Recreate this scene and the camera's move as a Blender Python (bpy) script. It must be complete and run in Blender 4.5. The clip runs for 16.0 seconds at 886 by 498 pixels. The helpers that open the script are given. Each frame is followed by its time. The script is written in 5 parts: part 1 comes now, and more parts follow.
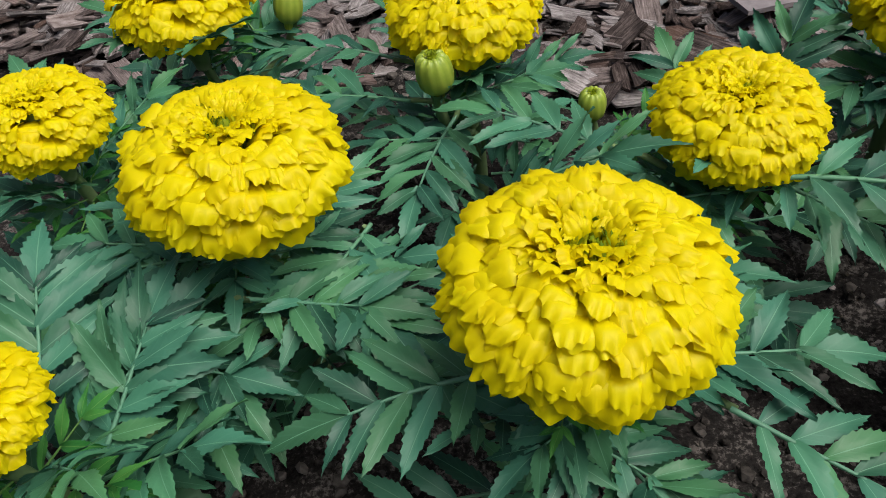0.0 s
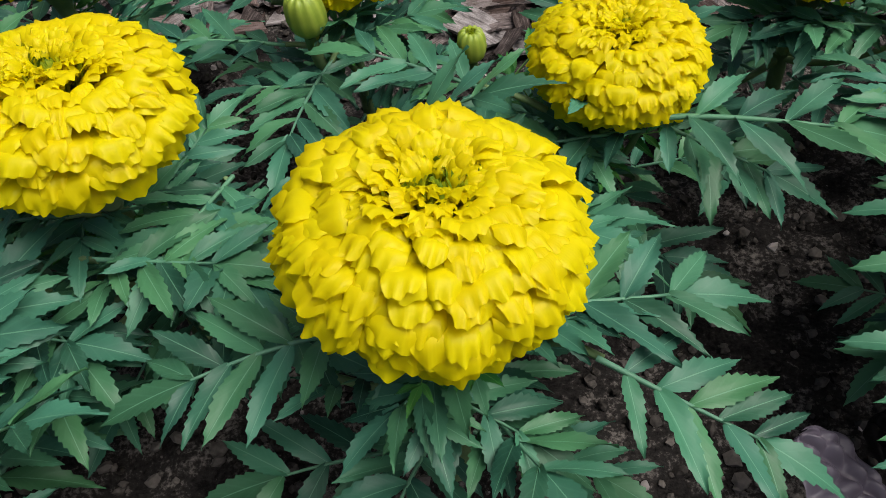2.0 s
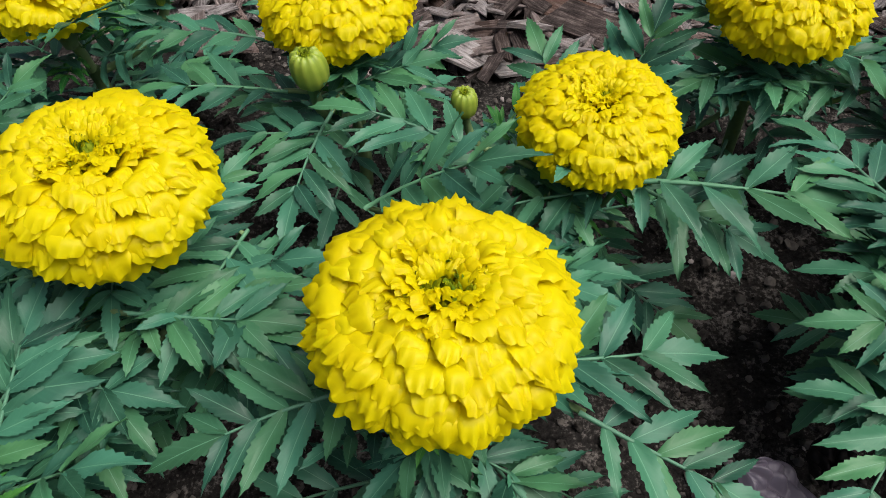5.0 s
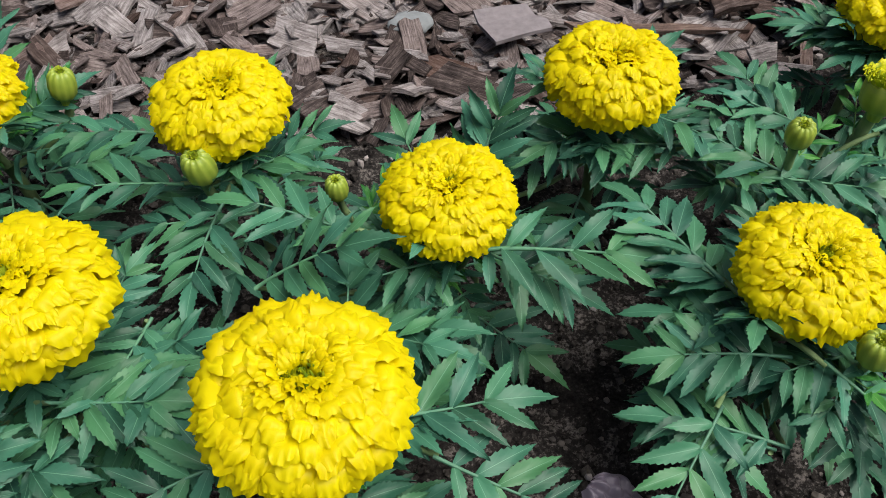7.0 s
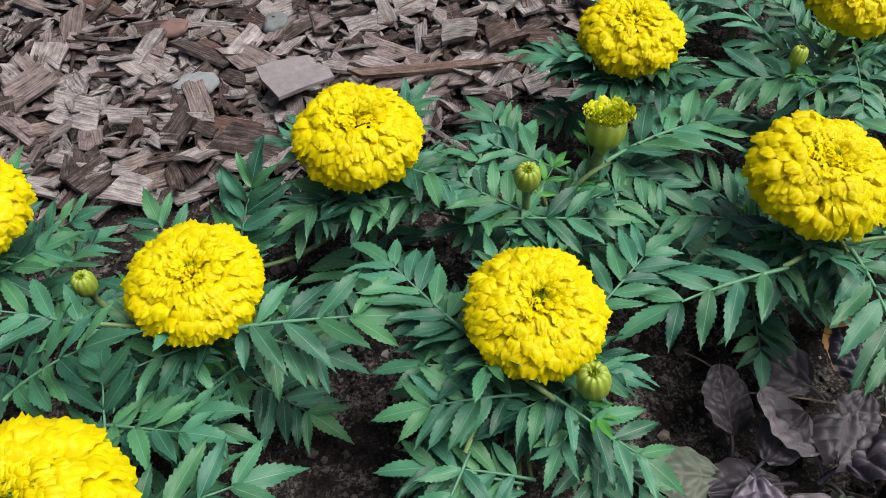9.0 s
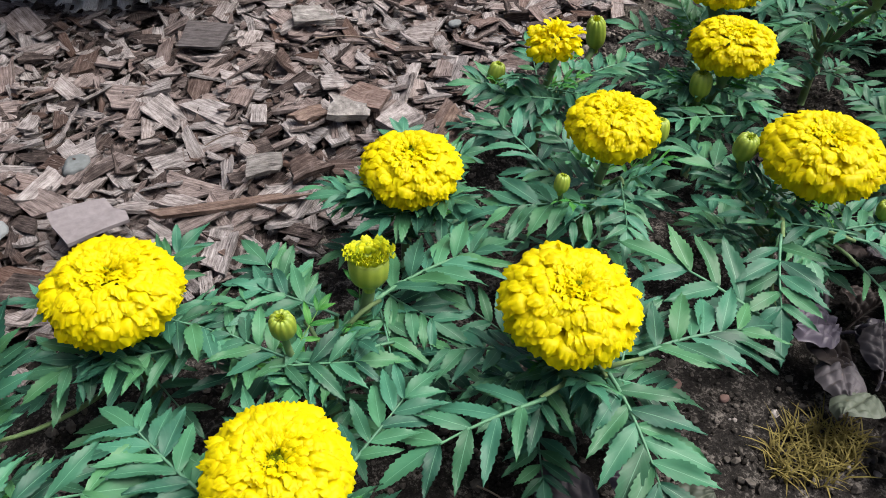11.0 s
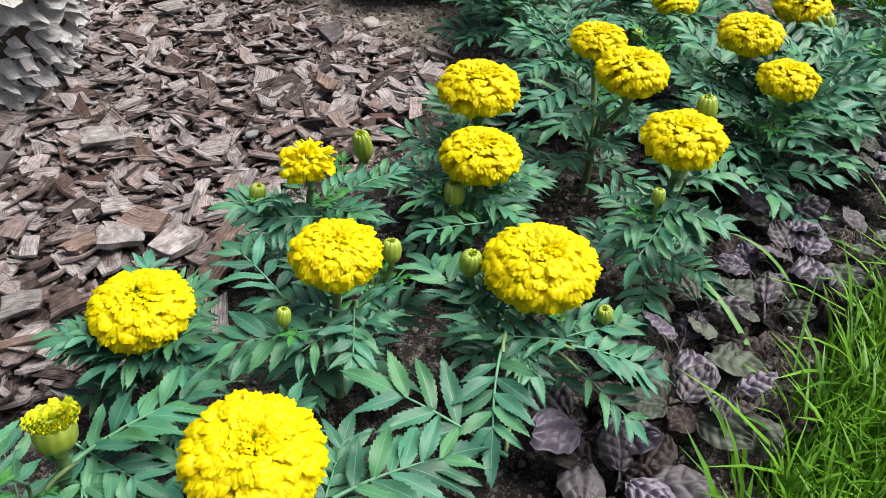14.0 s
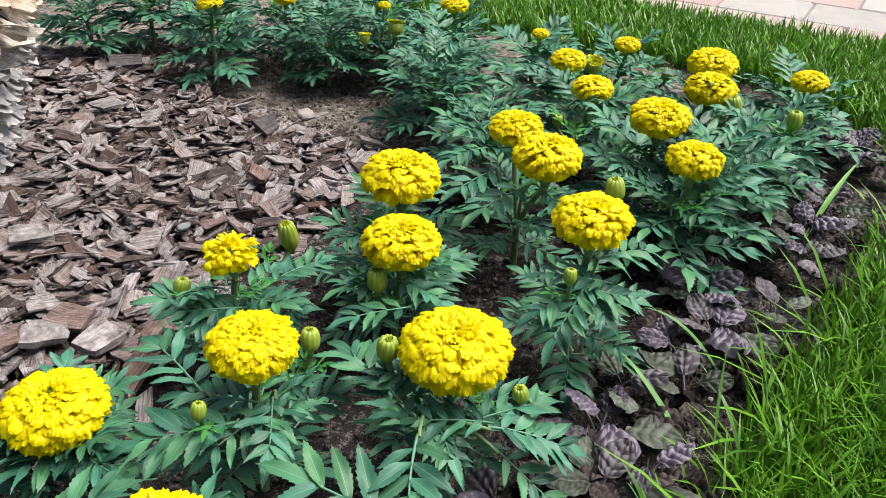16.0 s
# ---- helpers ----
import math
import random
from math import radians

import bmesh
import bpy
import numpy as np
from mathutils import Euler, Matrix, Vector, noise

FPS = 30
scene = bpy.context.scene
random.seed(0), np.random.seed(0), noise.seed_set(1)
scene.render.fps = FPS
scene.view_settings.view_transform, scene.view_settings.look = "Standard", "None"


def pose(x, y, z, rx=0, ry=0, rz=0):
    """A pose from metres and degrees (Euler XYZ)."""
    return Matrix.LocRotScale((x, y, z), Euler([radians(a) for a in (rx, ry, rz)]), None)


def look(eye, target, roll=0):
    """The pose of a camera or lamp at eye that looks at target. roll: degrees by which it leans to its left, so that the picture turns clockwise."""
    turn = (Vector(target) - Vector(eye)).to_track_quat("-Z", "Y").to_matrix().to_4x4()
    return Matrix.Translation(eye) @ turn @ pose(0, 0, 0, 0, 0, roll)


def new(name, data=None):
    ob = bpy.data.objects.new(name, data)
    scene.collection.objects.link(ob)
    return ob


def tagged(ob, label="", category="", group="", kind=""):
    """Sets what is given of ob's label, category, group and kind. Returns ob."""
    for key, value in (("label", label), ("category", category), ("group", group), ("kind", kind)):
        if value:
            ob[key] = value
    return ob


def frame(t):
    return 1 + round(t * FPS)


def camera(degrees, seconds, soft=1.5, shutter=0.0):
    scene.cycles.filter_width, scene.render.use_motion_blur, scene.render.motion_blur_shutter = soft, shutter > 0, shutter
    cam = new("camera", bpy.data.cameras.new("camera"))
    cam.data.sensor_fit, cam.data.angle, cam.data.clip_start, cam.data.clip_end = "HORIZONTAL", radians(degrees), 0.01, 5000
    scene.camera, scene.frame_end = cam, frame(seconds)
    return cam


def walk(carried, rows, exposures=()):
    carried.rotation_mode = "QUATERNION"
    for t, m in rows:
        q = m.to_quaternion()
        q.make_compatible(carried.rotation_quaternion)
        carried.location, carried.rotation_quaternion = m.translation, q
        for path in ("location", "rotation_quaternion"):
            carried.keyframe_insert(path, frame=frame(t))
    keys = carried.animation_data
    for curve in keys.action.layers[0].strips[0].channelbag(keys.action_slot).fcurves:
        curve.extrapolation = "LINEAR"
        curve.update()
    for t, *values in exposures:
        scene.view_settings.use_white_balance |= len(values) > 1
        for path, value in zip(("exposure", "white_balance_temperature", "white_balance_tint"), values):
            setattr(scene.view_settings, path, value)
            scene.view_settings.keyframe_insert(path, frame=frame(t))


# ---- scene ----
cam = camera(58.4, 16.0, soft=0.7)
PATH = [
    (0, (0.0756, 0.0768, 0.3102), (-0.0335, 0.7857, -0.3866), -7.41),
    (0.5, (0.0882, 0.0847, 0.3009), (-0.0229, 0.7989, -0.3902), -7.71),
    (1, (0.0914, 0.0896, 0.2937), (-0.0135, 0.7998, -0.4025), -7.50),
    (1.5, (0.0962, 0.0891, 0.2925), (0.0209, 0.7831, -0.4235), -6.40),
    (2, (0.1007, 0.0871, 0.2930), (0.0634, 0.7628, -0.4432), -4.89),
    (2.5, (0.1004, 0.0944, 0.3066), (0.0751, 0.7314, -0.4638), -4.84),
    (3, (0.0971, 0.0981, 0.3226), (0.0685, 0.7236, -0.4571), -5.21),
    (5.3, (0.0907, 0.0905, 0.3471), (0.0958, 0.7339, -0.4184), -1.83),
    (5.5, (0.0941, 0.0885, 0.3523), (0.0995, 0.7361, -0.4097), -2.02),
    (6, (0.1041, 0.0855, 0.3647), (0.1122, 0.7310, -0.3991), -2.81),
    (6.5, (0.1151, 0.0814, 0.3838), (0.1570, 0.7200, -0.3847), -2.04),
    (7, (0.1277, 0.0759, 0.4031), (0.1944, 0.7141, -0.3638), -2.15),
    (7.5, (0.1457, 0.0763, 0.4183), (0.2460, 0.6990, -0.3577), -1.88),
    (8, (0.1687, 0.0747, 0.4215), (0.3033, 0.6795, -0.3634), -1.51),
    (8.5, (0.1904, 0.0740, 0.4298), (0.3450, 0.6817, -0.3492), -1.93),
    (9, (0.2071, 0.0732, 0.4293), (0.3965, 0.6933, -0.3321), -1.07),
    (9.5, (0.2283, 0.0734, 0.4320), (0.4574, 0.7126, -0.3022), -0.07),
    (9.7, (0.2357, 0.0749, 0.4322), (0.4843, 0.7191, -0.2911), 0.38),
    (11.8, (0.3271, 0.0522, 0.4529), (0.6852, 0.7269, -0.1925), 1.95),
    (12, (0.3375, 0.0493, 0.4561), (0.7002, 0.7275, -0.1830), 1.83),
    (12.5, (0.3639, 0.0387, 0.4613), (0.7443, 0.7178, -0.1665), 1.89),
    (13, (0.3858, 0.0339, 0.4710), (0.7887, 0.7085, -0.1475), 1.73),
    (13.5, (0.4046, 0.0287, 0.4741), (0.8271, 0.6976, -0.1375), 1.63),
    (14, (0.4160, 0.0235, 0.4793), (0.8617, 0.6841, -0.1247), 2.08),
    (14.5, (0.4222, 0.0178, 0.4855), (0.8891, 0.6838, -0.0963), 2.06),
    (15, (0.4306, 0.0114, 0.4865), (0.9184, 0.6774, -0.0778), 1.97),
    (15.5, (0.4346, 0.0053, 0.4883), (0.9385, 0.6761, -0.0558), 1.93),
    (16, (0.4368, -0.0024, 0.4923), (0.9550, 0.6768, -0.0275), 1.80),
]
walk(cam, [(t, look(eye, target, roll)) for t, eye, target, roll in PATH],
     exposures=[(0, 0.72), (2.5, 0.72), (7, 0.90), (9, 1.02), (12, 1.40), (16, 1.50)])

# ---- daylight: an overcast sky with a broad soft sun ----
SUN_ELEVATION, SUN_AZIMUTH = 64.0, 110.0
world = bpy.data.worlds.new("overcast_sky")
scene.world = world
world.use_nodes = True
wn = world.node_tree
wn.nodes.clear()
sky = wn.nodes.new("ShaderNodeTexSky")
sky.sky_type, sky.sun_disc = "NISHITA", False
sky.sun_elevation, sky.sun_rotation = radians(SUN_ELEVATION), radians(SUN_AZIMUTH)
sky.air_density, sky.dust_density, sky.ozone_density = 0.7, 7.0, 0.6
bg = wn.nodes.new("ShaderNodeBackground")
bg.inputs["Strength"].default_value = 0.054
wo = wn.nodes.new("ShaderNodeOutputWorld")
wn.links.new(sky.outputs[0], bg.inputs["Color"])
wn.links.new(bg.outputs[0], wo.inputs["Surface"])
sun_lamp = bpy.data.lights.new("sun", "SUN")
sun_lamp.energy, sun_lamp.angle, sun_lamp.color = 2.3, radians(45), (1.0, 0.97, 0.93)
sun = new("sun", sun_lamp)
sa, se = radians(SUN_AZIMUTH), radians(SUN_ELEVATION)
sun.matrix_world = look((3 * math.sin(sa) * math.cos(se), 3 * math.cos(sa) * math.cos(se), 3 * math.sin(se)), (0, 0, 0))


# ---- materials ----
def mat(name):
    m = bpy.data.materials.new(name)
    m.use_nodes = True
    return m, m.node_tree, m.node_tree.nodes["Principled BSDF"]


def node(nt, kind, **values):
    n = nt.nodes.new(kind)
    for key, value in values.items():
        n.inputs[key.replace("_", " ")].default_value = value
    return n


def ramp(nt, fac, stops):
    r = nt.nodes.new("ShaderNodeValToRGB")
    els = r.color_ramp.elements
    while len(els) < len(stops):
        els.new(0.5)
    for e, (p, c) in zip(els, stops):
        e.position, e.color = p, (*c, 1)
    nt.links.new(fac, r.inputs["Fac"])
    return r.outputs["Color"]


def calc(nt, op, a, b=None, c=None):
    n = nt.nodes.new("ShaderNodeMath")
    n.operation = op
    for i, v in enumerate((a, b, c)):
        if v is None:
            continue
        if isinstance(v, (int, float)):
            n.inputs[i].default_value = v
        else:
            nt.links.new(v, n.inputs[i])
    return n.outputs[0]


def mixc(nt, fac, a, b, blend="MIX"):
    n = nt.nodes.new("ShaderNodeMix")
    n.data_type, n.blend_type = "RGBA", blend
    for i, v in ((0, fac), (6, a), (7, b)):
        if isinstance(v, (int, float)):
            n.inputs[i].default_value = v
        elif isinstance(v, tuple):
            n.inputs[i].default_value = (*v, 1)
        else:
            nt.links.new(v, n.inputs[i])
    return n.outputs[2]


def noise_tex(nt, vec, scale, detail=4.0, rough=0.55):
    n = node(nt, "ShaderNodeTexNoise", Scale=scale, Detail=detail, Roughness=rough)
    nt.links.new(vec, n.inputs["Vector"])
    return n.outputs["Fac"]


def bump(nt, bsdf, height, strength, distance):
    b = node(nt, "ShaderNodeBump", Strength=strength, Distance=distance)
    nt.links.new(height, b.inputs["Height"])
    nt.links.new(b.outputs[0], bsdf.inputs["Normal"])
    return b.outputs[0]


def coords(nt, which="Object"):
    return nt.nodes.new("ShaderNodeTexCoord").outputs[which]


def position(nt):
    return nt.nodes.new("ShaderNodeNewGeometry").outputs["Position"]


def piece_random(nt):
    """One number a piece, for single pieces and joined ones alike."""
    g = nt.nodes.new("ShaderNodeNewGeometry").outputs["Random Per Island"]
    o = nt.nodes.new("ShaderNodeObjectInfo").outputs["Random"]
    return calc(nt, "FRACT", calc(nt, "ADD", g, o))


def thin(nt, bsdf, colour, share, normal=None):
    """Lets part of the light through a thin leaf or petal."""
    tr = nt.nodes.new("ShaderNodeBsdfTranslucent")
    if isinstance(colour, tuple):
        tr.inputs["Color"].default_value = (*colour, 1)
    else:
        nt.links.new(colour, tr.inputs["Color"])
    mx = nt.nodes.new("ShaderNodeMixShader")
    mx.inputs[0].default_value = share
    nt.links.new(bsdf.outputs[0], mx.inputs[1])
    nt.links.new(tr.outputs[0], mx.inputs[2])
    nt.links.new(mx.outputs[0], nt.nodes["Material Output"].inputs["Surface"])


def uv_xy(nt):
    sep = nt.nodes.new("ShaderNodeSeparateXYZ")
    nt.links.new(coords(nt, "UV"), sep.inputs[0])
    return sep.outputs["X"], sep.outputs["Y"]


def make_petal(name, pale, deep, share=0.46):
    m, nt, b = mat(name)
    u, v = uv_xy(nt)
    rnd = piece_random(nt)
    n = noise_tex(nt, position(nt), 330, 4)
    base = ramp(nt, calc(nt, "ADD", calc(nt, "MULTIPLY", rnd, 0.55), calc(nt, "MULTIPLY", n, 0.45)), [(0.2, deep), (0.8, pale)])
    vein = calc(nt, "SINE", calc(nt, "MULTIPLY", v, 42.0))
    nt.links.new(base, b.inputs["Base Color"])
    b.inputs["Roughness"].default_value = 0.42
    b.inputs["Specular IOR Level"].default_value = 0.2
    bump(nt, b, calc(nt, "ADD", calc(nt, "MULTIPLY", vein, 0.05), calc(nt, "MULTIPLY", n, 0.4)), 0.25, 0.0006)
    thin(nt, b, base, share)
    return m


PETAL = make_petal("petal_yellow", (0.83, 0.748, 0.003), (0.80, 0.675, 0.002), 0.5)
FLORET = make_petal("floret_green", (0.50, 0.50, 0.008), (0.09, 0.18, 0.010), 0.25)


def make_leaf(name, dark, light, rib, rough=0.46, share=0.06, vein_scale=36.0, vein_share=0.045, fresh=None, gloss=0.16):
    m, nt, b = mat(name)
    u, v = uv_xy(nt)
    rnd = piece_random(nt)
    n = noise_tex(nt, position(nt), 38, 5)
    fine = noise_tex(nt, position(nt), 900, 3)
    tone = calc(nt, "ADD", calc(nt, "MULTIPLY", rnd, 0.5), calc(nt, "MULTIPLY", n, 0.5))
    base = ramp(nt, tone, [(0.28, dark), (0.72, light)])
    if fresh:
        other = calc(nt, "FRACT", calc(nt, "MULTIPLY", rnd, 9.7))
        base = mixc(nt, calc(nt, "MULTIPLY", calc(nt, "POWER", other, 2.0), 0.8), base, fresh)
    av = calc(nt, "ABSOLUTE", v)
    vein = calc(nt, "SINE", calc(nt, "SUBTRACT", calc(nt, "MULTIPLY", u, vein_scale), calc(nt, "MULTIPLY", av, 9.0)))
    side = calc(nt, "POWER", calc(nt, "MULTIPLY_ADD", vein, 0.5, 0.5), 8.0)
    mid = calc(nt, "LESS_THAN", av, 0.04)
    base = mixc(nt, calc(nt, "MULTIPLY", side, vein_share), base, rib)
    base = mixc(nt, calc(nt, "MULTIPLY", mid, 0.45), base, rib)
    speck = calc(nt, "GREATER_THAN", noise_tex(nt, position(nt), 260, 2), 0.74)
    base = mixc(nt, calc(nt, "MULTIPLY", speck, 0.08), base, (0.20, 0.22, 0.14))
    nt.links.new(base, b.inputs["Base Color"])
    nt.links.new(calc(nt, "MULTIPLY_ADD", fine, 0.25, rough - 0.1), b.inputs["Roughness"])
    b.inputs["Specular IOR Level"].default_value = gloss
    h = calc(nt, "SUBTRACT", calc(nt, "MULTIPLY", fine, 0.3), calc(nt, "ADD", calc(nt, "MULTIPLY", side, 0.10), calc(nt, "MULTIPLY", mid, 0.6)))
    bump(nt, b, h, 0.35, 0.0005)
    thin(nt, b, base, share)
    return m


LEAF = make_leaf("marigold_leaf", (0.010, 0.052, 0.034), (0.046, 0.172, 0.110), (0.15, 0.33, 0.21), fresh=(0.064, 0.200, 0.076), gloss=0.32)
LEAF_YOUNG = make_leaf("marigold_young_leaf", (0.020, 0.125, 0.026), (0.055, 0.21, 0.040), (0.20, 0.33, 0.10))
PURPLE_LEAF = make_leaf("purple_leaf", (0.024, 0.020, 0.030), (0.120, 0.104, 0.138), (0.05, 0.035, 0.055), 0.42, 0.02, 14.0, 0.0, gloss=0.4)
GREY_LEAF = make_leaf("grey_purple_leaf", (0.034, 0.030, 0.036), (0.130, 0.119, 0.132), (0.05, 0.045, 0.05), 0.5, 0.02, 14.0, 0.0, gloss=0.25)
DEAD_LEAF = make_leaf("withered_leaf", (0.008, 0.006, 0.006), (0.055, 0.044, 0.042), (0.02, 0.016, 0.014), 0.6, 0.0, 14.0, 0.0, gloss=0.15)
DULL_LEAF = make_leaf("grey_green_leaf", (0.020, 0.026, 0.018), (0.080, 0.096, 0.074), (0.07, 0.08, 0.055), 0.5, 0.03, 14.0, 0.0, gloss=0.25)


def make_plain(name, c1, c2, scale, rough=0.5, relief=0.3, depth=0.0008, share=0.0, gloss=0.25):
    m, nt, b = mat(name)
    n = noise_tex(nt, position(nt), scale, 5)
    rnd = piece_random(nt)
    base = ramp(nt, calc(nt, "ADD", calc(nt, "MULTIPLY", n, 0.6), calc(nt, "MULTIPLY", rnd, 0.4)), [(0.25, c1), (0.75, c2)])
    nt.links.new(base, b.inputs["Base Color"])
    b.inputs["Roughness"].default_value = rough
    b.inputs["Specular IOR Level"].default_value = gloss
    bump(nt, b, n, relief, depth)
    if share:
        thin(nt, b, base, share)
    return m


STEM = make_plain("green_stem", (0.10, 0.17, 0.07), (0.20, 0.29, 0.13), 160, 0.5)


def make_bud():
    m, nt, b = mat("bud_green")
    u, v = uv_xy(nt)
    n = noise_tex(nt, position(nt), 260, 4)
    tone = calc(nt, "ADD", calc(nt, "MULTIPLY", v, 0.40), calc(nt, "MULTIPLY", n, 0.45))
    base = ramp(nt, tone, [(0.15, (0.20, 0.29, 0.03)), (0.8, (0.33, 0.41, 0.055))])
    nt.links.new(base, b.inputs["Base Color"])
    b.inputs["Roughness"].default_value = 0.45
    bump(nt, b, n, 0.3, 0.0004)
    thin(nt, b, base, 0.1)
    return m


BUD = make_bud()
GRASS = make_plain("grass_blade", (0.020, 0.084, 0.004), (0.135, 0.33, 0.018), 30, 0.40, share=0.22, gloss=0.4)
PEBBLE = make_plain("pebble", (0.16, 0.14, 0.13), (0.36, 0.33, 0.32), 180, 0.8)


def make_soil():
    m, nt, b = mat("soil")
    p = position(nt)
    big, mid_n, fine = noise_tex(nt, p, 5, 4), noise_tex(nt, p, 60, 6, 0.65), noise_tex(nt, p, 420, 5, 0.7)
    sep = nt.nodes.new("ShaderNodeSeparateXYZ")
    nt.links.new(p, sep.inputs[0])
    tone = calc(nt, "ADD", calc(nt, "MULTIPLY", mid_n, 0.5), calc(nt, "MULTIPLY", fine, 0.5))
    damp = ramp(nt, tone, [(0.38, (0.006, 0.0055, 0.0055)), (0.52, (0.026, 0.0235, 0.022)), (0.63, (0.19, 0.172, 0.158))])
    dry = ramp(nt, tone, [(0.36, (0.022, 0.019, 0.016)), (0.50, (0.12, 0.105, 0.09)), (0.64, (0.34, 0.31, 0.275))])
    far = calc(nt, "ADD", calc(nt, "MULTIPLY", sep.outputs["Y"], 2.2), calc(nt, "MULTIPLY", big, 1.0))
    mr = node(nt, "ShaderNodeMapRange", From_Min=2.2, From_Max=2.7)
    nt.links.new(far, mr.inputs["Value"])
    col = mixc(nt, mr.outputs[0], damp, dry)
    # the garden's lawn goes on beyond the bed
    ln = nt.nodes.new("ShaderNodeVectorMath")
    ln.operation = "LENGTH"
    mid_bed = nt.nodes.new("ShaderNodeVectorMath")
    mid_bed.operation = "SUBTRACT"
    nt.links.new(p, mid_bed.inputs[0])
    mid_bed.inputs[1].default_value = (0.55, 0.95, 0)
    nt.links.new(mid_bed.outputs[0], ln.inputs[0])
    ragged = calc(nt, "ADD", ln.outputs["Value"], calc(nt, "MULTIPLY", big, 0.3))
    out = node(nt, "ShaderNodeMapRange", From_Min=1.50, From_Max=1.56)
    nt.links.new(ragged, out.inputs["Value"])
    green = ramp(nt, tone, [(0.3, (0.03, 0.07, 0.01)), (0.7, (0.10, 0.18, 0.03))])
    col = mixc(nt, out.outputs[0], col, green)
    nt.links.new(col, b.inputs["Base Color"])
    b.inputs["Roughness"].default_value = 0.95
    b.inputs["Specular IOR Level"].default_value = 0.08
    bump(nt, b, calc(nt, "ADD", mid_n, calc(nt, "MULTIPLY", fine, 0.5)), 0.9, 0.004)
    return m


SOIL = make_soil()
CRUMB = make_plain("soil_crumb", (0.006, 0.0055, 0.005), (0.13, 0.117, 0.106), 300, 0.95, 0.6, 0.001, gloss=0.05)
DRY_CRUMB = make_plain("dry_soil_crumb", (0.05, 0.043, 0.037), (0.24, 0.215, 0.19), 200, 0.95, 0.6, 0.001, gloss=0.05)


def make_bark(name, shades=None):
    """Split bark or wood, streaked along its grain: mixed browns and greys, or the one row of shades given."""
    m, nt, b = mat(name)
    u, v = uv_xy(nt)
    rnd = piece_random(nt)
    comb = nt.nodes.new("ShaderNodeCombineXYZ")
    nt.links.new(calc(nt, "MULTIPLY", u, 60.0), comb.inputs[0])
    nt.links.new(calc(nt, "MULTIPLY", v, 620.0), comb.inputs[1])
    nt.links.new(calc(nt, "MULTIPLY", rnd, 90.0), comb.inputs[2])
    grain = noise_tex(nt, comb.outputs[0], 1.0, 6, 0.7)
    blot = noise_tex(nt, position(nt), 90, 5, 0.65)
    tone = calc(nt, "ADD", calc(nt, "MULTIPLY", grain, 0.62), calc(nt, "MULTIPLY", blot, 0.38))
    if shades:
        col = ramp(nt, tone, list(zip((0.34, 0.49, 0.66), shades)))
    else:
        brown = ramp(nt, tone, [(0.34, (0.022, 0.017, 0.016)), (0.48, (0.168, 0.136, 0.130)), (0.66, (0.37, 0.312, 0.300))])
        grey = ramp(nt, tone, [(0.34, (0.038, 0.033, 0.033)), (0.48, (0.235, 0.212, 0.210)), (0.66, (0.52, 0.486, 0.486))])
        dark = ramp(nt, tone, [(0.36, (0.010, 0.008, 0.0075)), (0.52, (0.068, 0.053, 0.050)), (0.66, (0.21, 0.173, 0.162))])
        r2 = calc(nt, "FRACT", calc(nt, "MULTIPLY", rnd, 7.31))
        col = mixc(nt, calc(nt, "GREATER_THAN", rnd, 0.34), brown, grey)
        col = mixc(nt, calc(nt, "GREATER_THAN", r2, 0.72), col, dark)
        col = mixc(nt, calc(nt, "MULTIPLY", calc(nt, "POWER", calc(nt, "FRACT", calc(nt, "MULTIPLY", rnd, 13.7)), 4.0), 0.3), col, (0.20, 0.105, 0.07))
    nt.links.new(col, b.inputs["Base Color"])
    b.inputs["Roughness"].default_value = 0.85
    b.inputs["Specular IOR Level"].default_value = 0.15
    bump(nt, b, calc(nt, "ADD", grain, calc(nt, "MULTIPLY", blot, 0.5)), 1.0, 0.004)
    return m


BARK = make_bark("bark_chip")
RED_WOOD = make_bark("reddish_wood", ((0.035, 0.022, 0.018), (0.155, 0.108, 0.090), (0.31, 0.235, 0.20)))
PALE_WOOD = make_bark("pale_weathered_wood", ((0.05, 0.046, 0.045), (0.19, 0.178, 0.172), (0.38, 0.362, 0.352)))
DARK_WOOD = make_bark("dark_slab_wood", ((0.040, 0.036, 0.037), (0.085, 0.076, 0.078), (0.14, 0.127, 0.13)))


